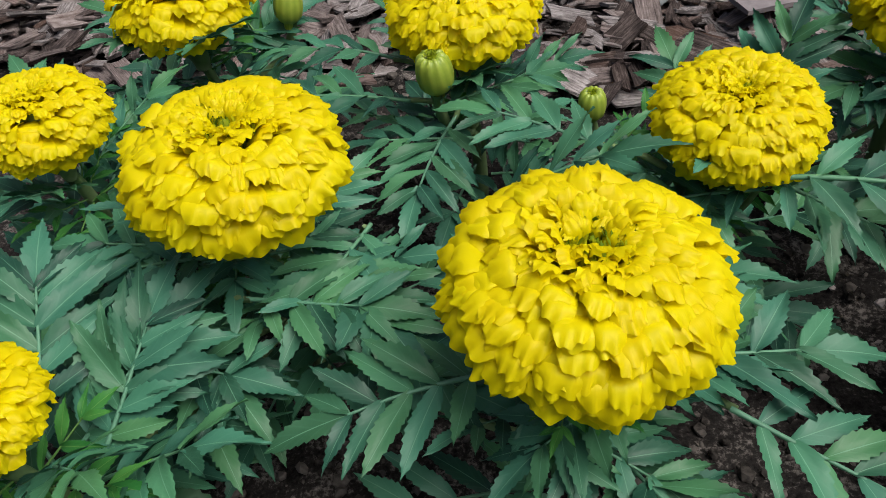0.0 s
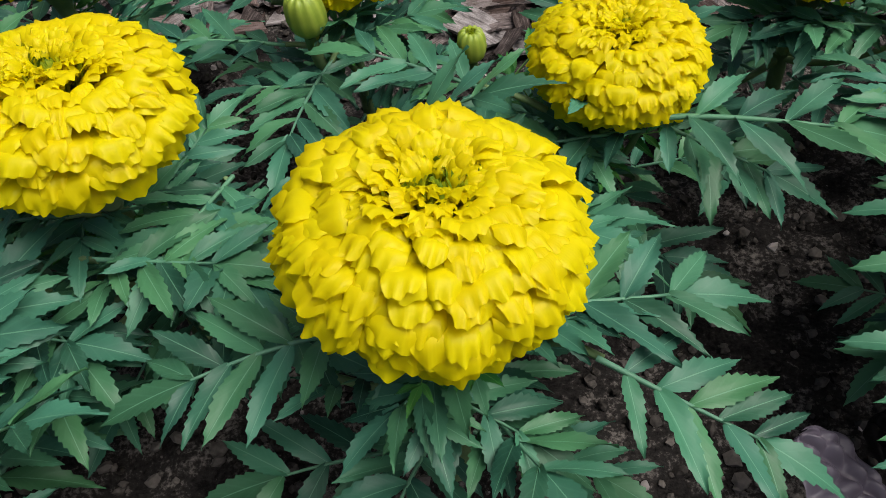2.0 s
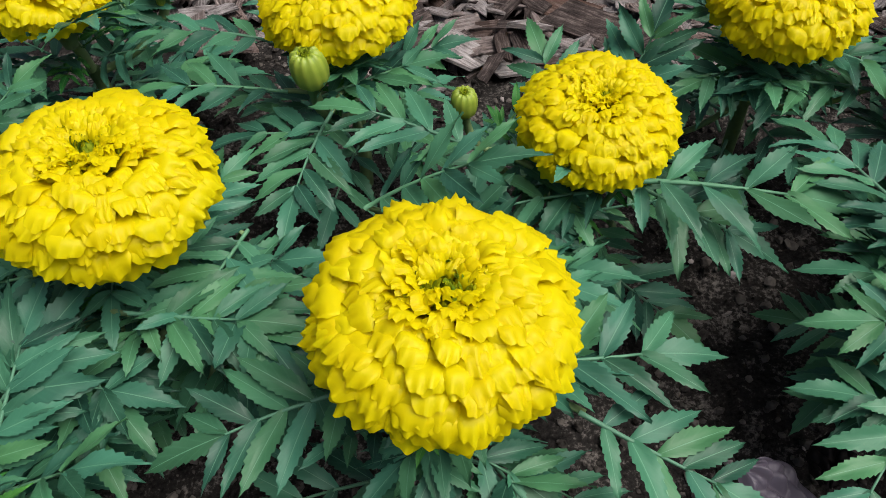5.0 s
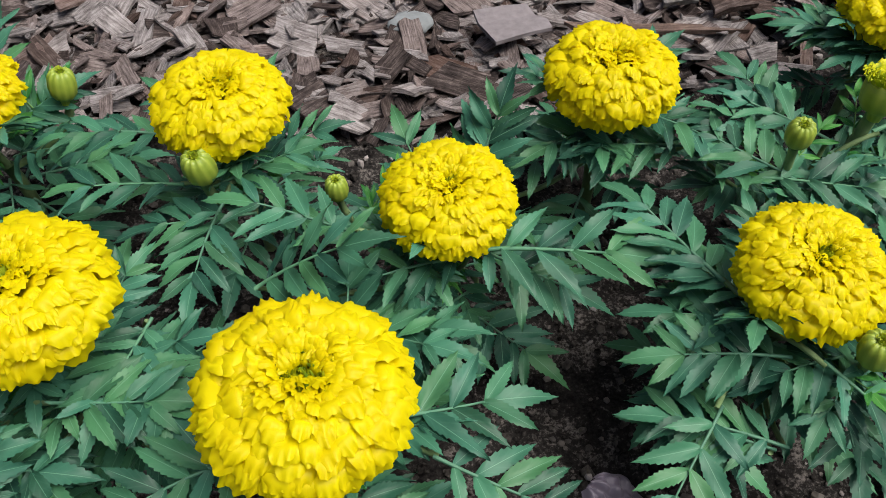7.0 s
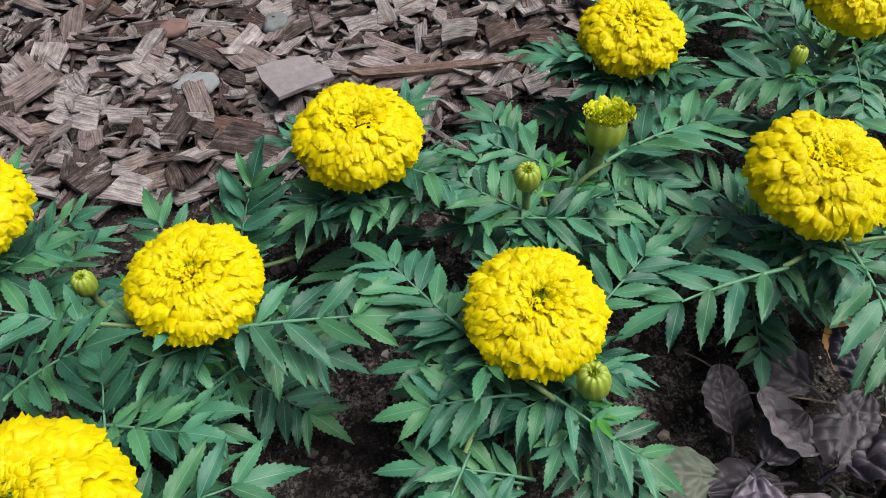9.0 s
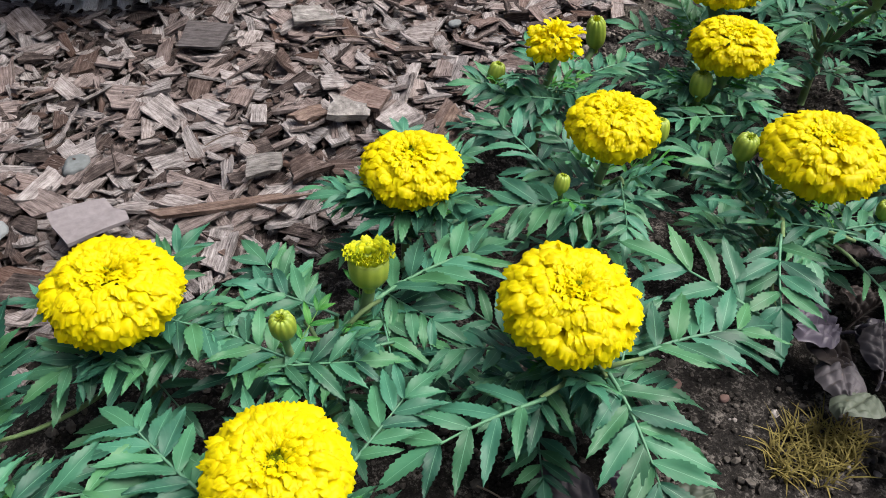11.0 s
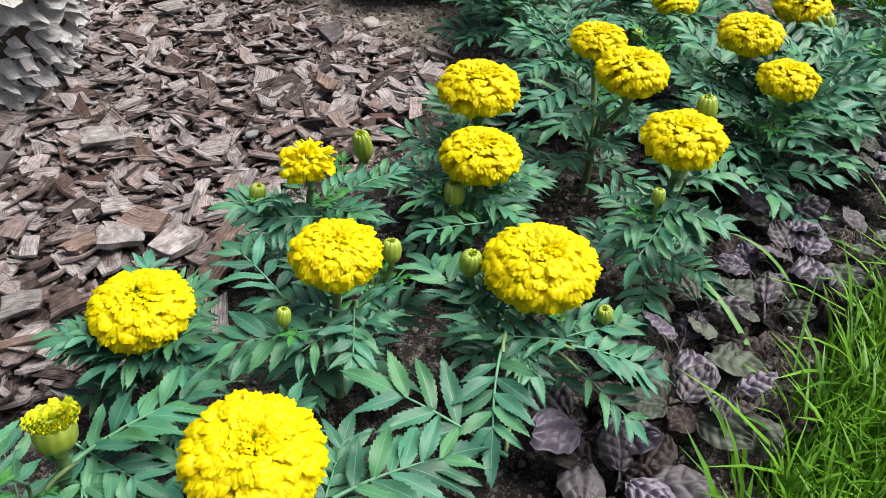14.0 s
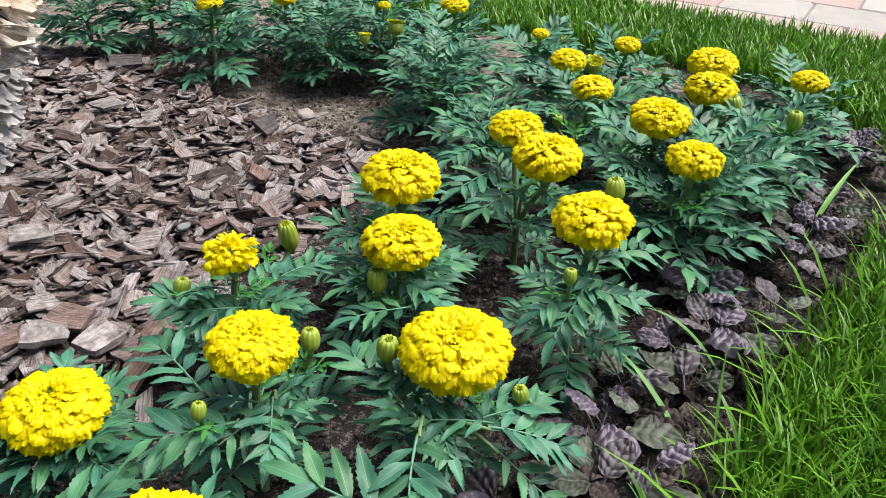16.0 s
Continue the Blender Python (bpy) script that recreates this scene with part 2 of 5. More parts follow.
def make_scale():
    m, nt, b = mat("palm_scale")
    u, v = uv_xy(nt)
    rnd = piece_random(nt)
    comb = nt.nodes.new("ShaderNodeCombineXYZ")
    nt.links.new(calc(nt, "MULTIPLY", u, 3.0), comb.inputs[0])
    nt.links.new(calc(nt, "MULTIPLY", v, 16.0), comb.inputs[1])
    nt.links.new(calc(nt, "MULTIPLY", rnd, 50.0), comb.inputs[2])
    grain = noise_tex(nt, comb.outputs[0], 1.0, 5, 0.6)
    sep = nt.nodes.new("ShaderNodeSeparateXYZ")
    nt.links.new(position(nt), sep.inputs[0])
    up = node(nt, "ShaderNodeMapRange", From_Min=0.15, From_Max=0.26)
    nt.links.new(sep.outputs["Z"], up.inputs["Value"])
    grey = ramp(nt, grain, [(0.28, (0.16, 0.158, 0.155)), (0.5, (0.50, 0.495, 0.49)), (0.75, (0.76, 0.755, 0.75))])
    tan = ramp(nt, grain, [(0.28, (0.20, 0.11, 0.05)), (0.5, (0.50, 0.38, 0.25)), (0.75, (0.70, 0.62, 0.50))])
    nt.links.new(mixc(nt, up.outputs[0], grey, tan), b.inputs["Base Color"])
    b.inputs["Roughness"].default_value = 0.75
    bump(nt, b, grain, 0.6, 0.002)
    return m


SCALE = make_scale()


def make_paver(name, c1, c2):
    m, nt, b = mat(name)
    p = position(nt)
    n, f = noise_tex(nt, p, 18, 5), noise_tex(nt, p, 700, 3)
    rnd = piece_random(nt)
    tone = calc(nt, "ADD", calc(nt, "MULTIPLY", n, 0.5), calc(nt, "ADD", calc(nt, "MULTIPLY", f, 0.3), calc(nt, "MULTIPLY", rnd, 0.2)))
    nt.links.new(ramp(nt, tone, [(0.3, c1), (0.7, c2)]), b.inputs["Base Color"])
    b.inputs["Roughness"].default_value = 0.85
    bump(nt, b, f, 0.4, 0.001)
    return m


PAVER_PINK = make_paver("paver_pink", (0.27, 0.205, 0.19), (0.36, 0.29, 0.275))
PAVER_WHITE = make_paver("paver_white", (0.24, 0.23, 0.22), (0.34, 0.325, 0.31))


# ---- mesh helpers ----
def mesh_of(name, verts, faces, material, uvs=None, smooth=True):
    me = bpy.data.meshes.new(name)
    me.from_pydata([tuple(v) for v in verts], [], [tuple(f) for f in faces])
    mats = material if isinstance(material, (list, tuple)) else [material]
    for k in mats:
        me.materials.append(k)
    if uvs is not None:
        layer = me.uv_layers.new(name="UVMap")
        idx = np.empty(len(me.loops), dtype=np.int32)
        me.loops.foreach_get("vertex_index", idx)
        layer.data.foreach_set("uv", np.asarray(uvs, dtype=np.float32)[idx].ravel())
    if smooth:
        me.polygons.foreach_set("use_smooth", [True] * len(me.polygons))
    me.update()
    return me


def piece(name, me, parent=None, m=None, label=""):
    ob = new(name, me)
    if parent is not None:
        ob.parent = parent
    if m is not None:
        ob.matrix_basis = m
    return tagged(ob, label)


def grid_faces(nu, nv, start=0):
    return [(start + i * (nv + 1) + j, start + i * (nv + 1) + j + 1, start + (i + 1) * (nv + 1) + j + 1, start + (i + 1) * (nv + 1) + j)
            for i in range(nu) for j in range(nv)]


class Bag:
    """Collects vertices, faces and texture places of one mesh."""

    def __init__(self):
        self.v, self.f, self.uv, self.n = [], [], [], 0

    def add(self, verts, faces, uvs):
        verts = np.asarray(verts, dtype=float)
        self.v.append(verts)
        self.uv.append(np.asarray(uvs, dtype=float))
        self.f.extend(tuple(i + self.n for i in f) for f in faces)
        self.n += len(verts)

    def mesh(self, name, material, smooth=True):
        return mesh_of(name, np.concatenate(self.v), self.f, material, np.concatenate(self.uv), smooth)


def tube(bag, pts, radii, sides=7, rib=False):
    pts = np.asarray(pts, dtype=float)
    n = len(pts)
    tang = np.gradient(pts, axis=0)
    tang /= np.linalg.norm(tang, axis=1)[:, None] + 1e-9
    ref = np.array([1.0, 0, 0]) if abs(tang[0][0]) < 0.8 else np.array([0, 1.0, 0])
    vs, uv = [], []
    for i in range(n):
        a = np.cross(tang[i], ref)
        a /= np.linalg.norm(a) + 1e-9
        b = np.cross(tang[i], a)
        for k in range(sides):
            w = 2 * math.pi * k / sides
            vs.append(pts[i] + radii[i] * (math.cos(w) * a + math.sin(w) * b))
            uv.append((i / (n - 1), 0.0 if rib else k / sides))
    fs = [(i * sides + k, i * sides + (k + 1) % sides, (i + 1) * sides + (k + 1) % sides, (i + 1) * sides + k) for i in range(n - 1) for k in range(sides)]
    fs.append(tuple(range(sides)))
    fs.append(tuple((n - 1) * sides + k for k in reversed(range(sides))))
    bag.add(vs, fs, uv)


def arc(a, b, sag, n=7):
    """A curve from a to b that bulges by the vector sag in its middle."""
    a, b, sag = (np.asarray(q, dtype=float) for q in (a, b, sag))
    s = np.linspace(0, 1, n)[:, None]
    return a + (b - a) * s + sag * (4 * s * (1 - s))


# ---- ground: one sheet of soil to the horizon ----
def near_steps(lo, hi, step):
    inner = np.arange(lo, hi + step / 2, step)
    grow = [step * 1.6 ** k for k in range(1, 24)]
    grow = np.cumsum([g for g in grow if g < 30])
    return np.concatenate([(lo - grow)[::-1], inner, hi + grow])


def ground_height(x, y):
    h = 0.006 * noise.noise((x * 9, y * 9, 0)) + 0.006 * noise.noise((x * 34, y * 34, 3)) + 0.004 * noise.noise((x * 90, y * 90, 5))
    return -0.012 + h


gx, gy = near_steps(-0.5, 2.0, 0.011), near_steps(-0.2, 2.0, 0.011)
gv = [(x, y, ground_height(x, y) if -0.6 < x < 2.6 and -0.4 < y < 2.6 else -0.012) for x in gx for y in gy]
ground = new("ground", mesh_of("ground", gv, grid_faces(len(gx) - 1, len(gy) - 1), SOIL))
tagged(ground, "dark crumbly garden soil of the flower bed", "soil", kind="structure")


def inside(poly, x, y):
    hit, j = False, len(poly) - 1
    for i in range(len(poly)):
        (xi, yi), (xj, yj) = poly[i], poly[j]
        if (yi > y) != (yj > y) and x < (xj - xi) * (y - yi) / (yj - yi) + xi:
            hit = not hit
        j = i
    return hit


MULCH_EDGE = [(-0.6, 0.66), (-0.3, 0.63), (-0.05, 0.60), (0.06, 0.57), (0.13, 0.54), (0.22, 0.52), (0.36, 0.55), (0.58, 0.63), (0.68, 0.74),
              (0.82, 0.80), (0.95, 0.86), (1.0, 0.95), (0.99, 1.02), (0.90, 1.20), (0.91, 1.48), (0.75, 1.66), (0.3, 1.8), (-0.6, 1.8)]
LAWN_EDGE = [(0.48, -0.1), (0.72, 0.145), (0.85, 0.195), (1.01, 0.245), (1.16, 0.275), (1.41, 0.345), (1.57, 0.39), (1.74, 0.54), (1.80, 0.72),
             (1.75, 0.94), (1.62, 1.22), (1.54, 1.42), (1.42, 1.7), (1.25, 2.3), (2.6, 2.3), (2.6, -0.1)]
PAVE_A, PAVE_B = Vector((1.91, 1.43, 0)), Vector((2.19, 0.76, 0))

# ---- marigold pieces ----
def petal_mesh(name, rng, material, broad, curl, ruffle, nu=8, nv=16, roof=0.13, lip=0.10):
    """Unit petal: it rises along z from the heart of the head, fans out across x and rolls over towards y; only its lobed edge is ruffled."""
    vs, uv = [], []
    ph, ph2, ph3 = rng.uniform(0, 6.3), rng.uniform(0, 6.3), rng.uniform(0, 6.3)
    k, lean = rng.uniform(2.8, 4.4), rng.uniform(-0.25, 0.25)
    stem, bow = 0.42, roof * curl
    full = stem + bow + lip
    top = 0.45 + stem + roof * math.sin(min(curl, math.pi / 2)) + lip * max(0.0, math.cos(curl))
    for i in range(nu + 1):
        s = (i / nu) ** 0.62
        for j in range(nv + 1):
            q = 2 * j / nv - 1
            edge = 1 - 0.07 * q * q - 0.13 * q ** 6 + lean * 0.05 * q + 0.022 * math.sin(k * q + ph) + 0.016 * math.sin(2.3 * k * q + ph3)
            a = full * (s * edge)
            w = broad * (0.30 + 0.70 * min(1.0, a / (stem + 0.5 * bow)) ** 0.8)
            if a <= stem:
                ang, z, y = 0.0, 0.45 + a, 0.0
            elif a <= stem + bow:
                ang = (a - stem) / roof
                z, y = 0.45 + stem + roof * math.sin(ang), roof * (1 - math.cos(ang))
            else:
                ang, e = curl, a - stem - bow
                z, y = 0.45 + stem + roof * math.sin(curl) + e * math.cos(curl), roof * (1 - math.cos(curl)) + e * math.sin(curl)
            wave = ruffle * (0.45 * s ** 5 * math.sin(k * q + ph2) + s ** 12 * math.sin(2.3 * k * q + ph)) - 0.03 * s ** 3 * q * q
            z -= 0.55 * (w * q) ** 2
            vs.append((w * q, y - wave * math.cos(ang), (z + wave * math.sin(ang)) / top))
            uv.append((s, q))
    return mesh_of(name, vs, grid_faces(nu, nv), material, uv)


rng = random.Random(11)
OUTER = [petal_mesh("petal", rng, PETAL, rng.uniform(0.115, 0.160), rng.uniform(0.75, 1.30), rng.uniform(0.018, 0.030), 8, 14, 0.11, 0.08) for _ in range(14)]
INNER = [petal_mesh("inner_petal", rng, PETAL, rng.uniform(0.055, 0.080), rng.uniform(0.3, 1.0), rng.uniform(0.018, 0.028), 6, 10, 0.09, 0.06) for _ in range(12)]
HEART = [petal_mesh("floret", rng, FLORET, 0.040, rng.uniform(0.3, 0.9), 0.016, 4, 4, 0.05, 0.03) for _ in range(5)]


def petal_places(rng, n, low, dish, green):
    """Places of n petals on a flattened unit head, from the heart outwards: the mesh and the matrix of each."""
    out = []
    for i in range(n):
        f = (i + 0.5) / n
        polar = radians(low) * f ** 0.80
        az = i * 2.39996 + rng.uniform(-0.2, 0.2)
        polar += rng.uniform(-0.05, 0.05)
        st, ct = math.sin(polar), math.cos(polar)
        h = 0.52 if ct > 0 else 0.50
        r = (abs(st) ** 2.15 + abs(ct / h) ** 2.15) ** (-1 / 2.15)
        r *= 1 - dish * math.exp(-(polar / 0.36) ** 2)
        r *= rng.uniform(0.935, 1.03) if green else rng.uniform(0.72, 1.14)
        d = Vector((st * math.cos(az), st * math.sin(az), ct))
        u = Vector((ct * math.cos(az), ct * math.sin(az), -st))
        side = u.cross(d)
        if polar < green:
            me, wide = rng.choice(HEART), rng.uniform(0.6, 1.0)
            r *= rng.uniform(0.70, 0.86)
        elif polar < rng.uniform(0.60, 0.95):
            me, wide = rng.choice(INNER), 0.65 + 0.90 * (polar - green) / 0.6
        else:
            me, wide = rng.choice(OUTER), rng.uniform(0.85, 1.15) * (0.62 + 0.38 * min(1.0, max(0.0, polar - 0.6) / 0.7) + 0.25 * max(0.0, polar - 1.2))
        twist = rng.gauss(0, 0.45 if polar < 0.8 else 0.22) if green else rng.uniform(-1.2, 1.2)
        nod = rng.uniform(-0.10, 0.14)
        d, u = d * math.cos(nod) + u * math.sin(nod), u * math.cos(nod) - d * math.sin(nod)
        s2 = side * math.cos(twist) + u * math.sin(twist)
        u2 = u * math.cos(twist) - side * math.sin(twist)
        m = Matrix(((s2.x * wide, u2.x, d.x * r), (s2.y * wide, u2.y, d.y * r), (s2.z * wide, u2.z, d.z * r))).to_4x4()
        out.append((me, m))
    # the heart's crowded narrow florets
    n_heart, wide_heart = (230, 0.22) if green > 0.2 else (70, 0.16)
    for i in range(n_heart if green else 0):
        a, d = i * 2.39996, wide_heart * math.sqrt((i + 0.5) / n_heart)
        m = Matrix.Translation((d * math.cos(a), d * math.sin(a), -0.06 + 0.45 * d)) @ Matrix.Rotation(a + math.pi / 2, 4, "Z") @ Matrix.Rotation(rng.uniform(-0.4, 0.4), 4, "X") \
            @ Matrix.Diagonal((rng.uniform(0.30, 0.60), 0.45, 0.39 * rng.uniform(0.85, 1.10), 1))
        out.append((rng.choice(HEART), m))
    return out


def arrays(me):
    """Vertices, faces and texture places of a mesh whose faces are quads."""
    v = np.empty(len(me.vertices) * 3)
    me.vertices.foreach_get("co", v)
    f = [tuple(p.vertices) for p in me.polygons]
    uv = np.zeros((len(me.vertices), 2))
    for l, d in zip(me.loops, me.uv_layers[0].data):
        uv[l.vertex_index] = d.uv
    return v.reshape(-1, 3), f, uv


CACHE = {}


def joined(name, places, material):
    bag = Bag()
    for me, m in places:
        if me.name not in CACHE:
            CACHE[me.name] = arrays(me)
        v, f, uv = CACHE[me.name]
        a = np.array(m)
        bag.add(v @ a[:3, :3].T + a[:3, 3], f, uv)
    return bag.mesh(name, material)


def calyx_mesh():
    bag = Bag()
    prof = [(-1.10, 0.10), (-0.95, 0.13), (-0.80, 0.20), (-0.62, 0.27), (-0.42, 0.31), (-0.20, 0.34), (0.0, 0.30)]
    tube(bag, [(0.002 * i, 0, z) for i, (z, r) in enumerate(prof)], [r for z, r in prof], 12)
    return bag.mesh("calyx", STEM)


CALYX = calyx_mesh()


def aim(direction):
    return Vector(direction).normalized().to_track_quat("Z", "Y").to_matrix().to_4x4()


FAR_HEADS = []
for k in range(3):
    r2 = random.Random(70 + k)
    pl = petal_places(r2, 430, 118, 0.22, 0.16)
    FAR_HEADS.append((joined("petals", [q for q in pl if not q[0].name.startswith("floret")], PETAL),
                      joined("florets", [q for q in pl if q[0].name.startswith("floret")], FLORET)))


def flower_head(parent, centre, radius, tilt, seed, near, dish=0.24, green=0.16, count=600):
    """A pompon head: petals in a dense spiral round a greenish heart, on a green calyx."""
    rg = random.Random(seed)
    m = Matrix.Translation(centre) @ aim(tilt) @ Matrix.Rotation(rg.uniform(0, 6.3), 4, "Z") @ Matrix.Scale(radius * 0.94, 4)
    head = piece("flower_head", CALYX, parent, m)
    if near:
        places = petal_places(rg, count, 118, dish, green)
        outer = [q for q in places if q[0].name.startswith("petal")]
        for me, pm in outer[:290]:
            piece("petal", me, head, pm)
        rest = {"lower_petal": outer[290:], "inner_petal": [q for q in places if q[0].name.startswith("inner")], "floret": [q for q in places if q[0].name.startswith("floret")]}
        for name, inner in rest.items():
            material = FLORET if name == "floret" else PETAL
            if inner:
                tagged(piece(name + "s", joined(name + "s", inner, material), head, Matrix.Identity(4)), kind="stuff")
    else:
        petals, florets = FAR_HEADS[seed % 3]
        tagged(piece("petals", petals, head, Matrix.Identity(4)), kind="stuff")
        tagged(piece("florets", florets, head, Matrix.Identity(4)), kind="stuff")
    return head


def bud_mesh(name, opening):
    """A ribbed green bud, closed or with the first petals showing in a ring at its mouth."""
    bag = Bag()
    prof = [(-1.5, 0.28), (-1.15, 0.36), (-0.98, 0.66), (-0.65, 0.92), (-0.15, 1.0), (0.35, 0.96), (0.7, 0.86), (0.92, 0.66), (0.98, 0.45), (0.8, 0.2)]
    if opening:
        prof = [(-1.7, 0.28), (-1.3, 0.40), (-1.12, 0.75), (-0.8, 0.93), (-0.3, 0.99), (0.1, 0.97), (0.15, 0.9), (0.05, 0.3)]
    sides, vs, uv = 44, [], []
    for i, (z, r) in enumerate(prof):
        for k in range(sides):
            w = 2 * math.pi * k / sides
            rib = 1 + (0.015 if opening else 0.02) * math.cos(11 * w) * min(1, r * 1.2)
            vs.append((r * rib * math.cos(w), r * rib * math.sin(w), z + (0.05 * math.cos(11 * w) if i > 5 else 0)))
            uv.append((i / len(prof), 0.5 + 0.5 * math.cos(11 * w)))
    fs = [(i * sides + k, i * sides + (k + 1) % sides, (i + 1) * sides + (k + 1) % sides, (i + 1) * sides + k) for i in range(len(prof) - 1) for k in range(sides)]
    fs.append(tuple((len(prof) - 1) * sides + k for k in range(sides)))
    bag.add(vs, fs, uv)
    return bag.mesh(name, BUD)


BUD_SHUT, BUD_OPEN = bud_mesh("bud", False), bud_mesh("bud", True)


YOUNG_PETAL = make_petal("young_petal", (0.60, 0.58, 0.01), (0.22, 0.30, 0.01), 0.2)
BUD_TIP = make_petal("bud_tip", (0.36, 0.42, 0.02), (0.22, 0.31, 0.02), 0.15)
YOUNG_KINDS = [petal_mesh("young_petal", rng, YOUNG_PETAL, 0.30, rng.uniform(0.5, 1.1), 0.12, 4, 5) for _ in range(4)]


def bud_crown(opening, material=None):
    """The young petals in the mouth of a bud, standing up in rings round a hollow middle."""
    r2, places = random.Random(5), []
    n = 120 if opening else 14
    for i in range(n):
        f = (i + 0.5) / n
        ring = 0.22 + 0.66 * math.sqrt(f) if opening else 0.3 * f
        w = i * 2.39996
        lean = 0.05 + 0.42 * f * f if opening else 0.1
        size = (0.62 + 0.2 * f) if opening else 0.5
        m = Matrix.Translation((ring * math.cos(w), ring * math.sin(w), -0.08 if opening else 0.62)) @ Matrix.Rotation(w - math.pi / 2, 4, "Z") \
            @ Matrix.Rotation(-lean, 4, "X") @ Matrix.Scale(size * r2.uniform(0.85, 1.1), 4)
        places.append((r2.choice(YOUNG_KINDS), m))
    return joined("young_petals", places, material or (YOUNG_PETAL if opening else BUD_TIP))


CROWN_OPEN, CROWN_SHUT, CROWN_TIP = bud_crown(True), bud_crown(False), bud_crown(False, YOUNG_PETAL)


def bud(parent, centre, radius, tilt, opening=False):
    m = Matrix.Translation(centre) @ aim(tilt) @ Matrix.Diagonal((radius, radius, radius * (1.0 if opening else 1.12), 1))
    if opening == 2:
        m = m @ Matrix.Diagonal((0.92, 0.92, 1.5, 1))
    label = ("closed green bud", "opening bud with a ring of young petals", "long green bud with a yellow tip")[int(opening)]
    b = piece("bud", BUD_OPEN if opening == 1 else BUD_SHUT, parent, m, label)
    piece("young_petals", (CROWN_SHUT, CROWN_OPEN, CROWN_TIP)[int(opening)], b, Matrix.Identity(4))
    return b


def leaflet(bag, base, direction, up, length, width, fold, droop, teeth=10):
    """One toothed lance-shaped leaflet, folded along its midrib and drooping to its tip."""
    d = np.asarray(direction, dtype=float)
    d /= np.linalg.norm(d)
    up = np.asarray(up, dtype=float)
    side = np.cross(d, up)
    side /= np.linalg.norm(side)
    n = np.cross(side, d)
    rows = teeth * 2
    vs, uv = [], []
    wave, ph = 0.035 * length, 40 * length + 7 * fold + 9 * droop
    for i in range(rows + 1):
        s = i / rows
        w = width * (math.sin(math.pi * min(1, 0.04 + 0.96 * s) ** 0.78) ** 1.05 if s < 1 else 0.0)
        w = max(w, 0.0) + (0.0012 if s < 1 else 0)
        tooth = i % 2 and 1 < i < rows - 1
        edge = w * 0.5 * (1.10 if tooth else 0.91)
        adv = 0.030 * length if tooth else 0
        c = np.asarray(base) + d * (length * s) - n * (droop * length * s * s)
        for k in (-1, -0.5, 0, 0.5, 1):
            out = edge * k if abs(k) == 1 else w * 0.5 * k
            lift = fold * w * 0.5 * (1.5 * abs(k) - 0.75 * k * k) + wave * k * k * math.sin(8 * s + ph + (2 if k > 0 else 0))
            vs.append(c - side * out + n * lift + d * (adv if abs(k) == 1 else 0.12 * w * abs(k)))
            uv.append((s, -k))
    bag.add(vs, grid_faces(rows, 4), uv)


def leaf_mesh(seed, pairs, material, droop, ratio=0.38, wide=0.29):
    """A feathered leaf, one unit long along y: a stalk with pairs of toothed leaflets and one at the end."""
    rg, bag = random.Random(seed), Bag()
    end = 0.70

    def at(s):
        return np.array((0.03 * math.sin(3 * s + seed), s, -droop * s * s))

    pts = [at(s) for s in np.linspace(0, end, 8)]
    tube(bag, pts, list(np.linspace(0.015, 0.007, 8)), 5, True)
    for i in range(pairs):
        f = i / max(1, pairs - 1)
        s = 0.14 + (end - 0.16) * f
        size = ratio * (0.62 + 0.38 * math.sin(math.pi * (0.15 + 0.75 * f))) * rg.uniform(0.9, 1.1)
        for side in (-1, 1):
            sp = s + rg.uniform(-0.018, 0.018)
            ang = radians(rg.uniform(48, 62) - 12 * f)
            lift = rg.uniform(-0.05, 0.25)
            d = np.array((side * math.sin(ang), math.cos(ang), lift - 2 * droop * sp * 0.6))
            up = np.array((-side * rg.uniform(0.05, 0.35), 0, 1.0))
            leaflet(bag, at(sp), d, up, size, size * wide * rg.uniform(0.88, 1.12), rg.uniform(0.15, 0.6), rg.uniform(0.05, 0.32))
    d = np.array((rg.uniform(-0.1, 0.1), 1, -2 * droop * end))
    leaflet(bag, at(end - 0.01), d, (0, 0, 1), ratio * 0.98, ratio * wide * 1.1, 0.25, 0.2)
    me = bag.mesh("leaf", material)
    TIP[me.name] = max((v.co.copy() for v in me.vertices), key=lambda q: q.y)
    return me


TIP = {}
LEAVES = [leaf_mesh(100 + k, 4 + k % 3, LEAF, 0.08 + 0.05 * (k % 4), 0.45, 0.27) for k in range(14)]
YOUNG = [leaf_mesh(200 + k, 3 + k % 2, LEAF_YOUNG, 0.1, 0.42, 0.26) for k in range(5)]


def leaf(parent, base, tip, me, roll=0.0, wide=1.0):
    """A leaf laid from its base to its tip, its upper face to the sky."""
    a, b = Vector(base), Vector(tip)
    own = TIP[me.name]
    y = b - a
    size = y.length / own.length
    y.normalize()
    x = y.cross(Vector((0, 0, 1))).normalized()
    z = x.cross(y)
    c, s = math.cos(roll), math.sin(roll)
    x, z = x * c + z * s, z * c - x * s
    m = Matrix(((x.x * wide, y.x, z.x), (x.y * wide, y.y, z.y), (x.z * wide, y.z, z.z))).to_4x4()
    m = m @ Matrix.Rotation(-math.atan2(own.z, own.y), 4, "X") @ Matrix.Rotation(math.atan2(own.x, own.y), 4, "Z")
    return piece("leaf", me, parent, Matrix.Translation(a) @ m @ Matrix.Scale(size, 4))


PLANT_LABEL = "bushy marigold with yellow pompon flowers and dark feathered leaves"


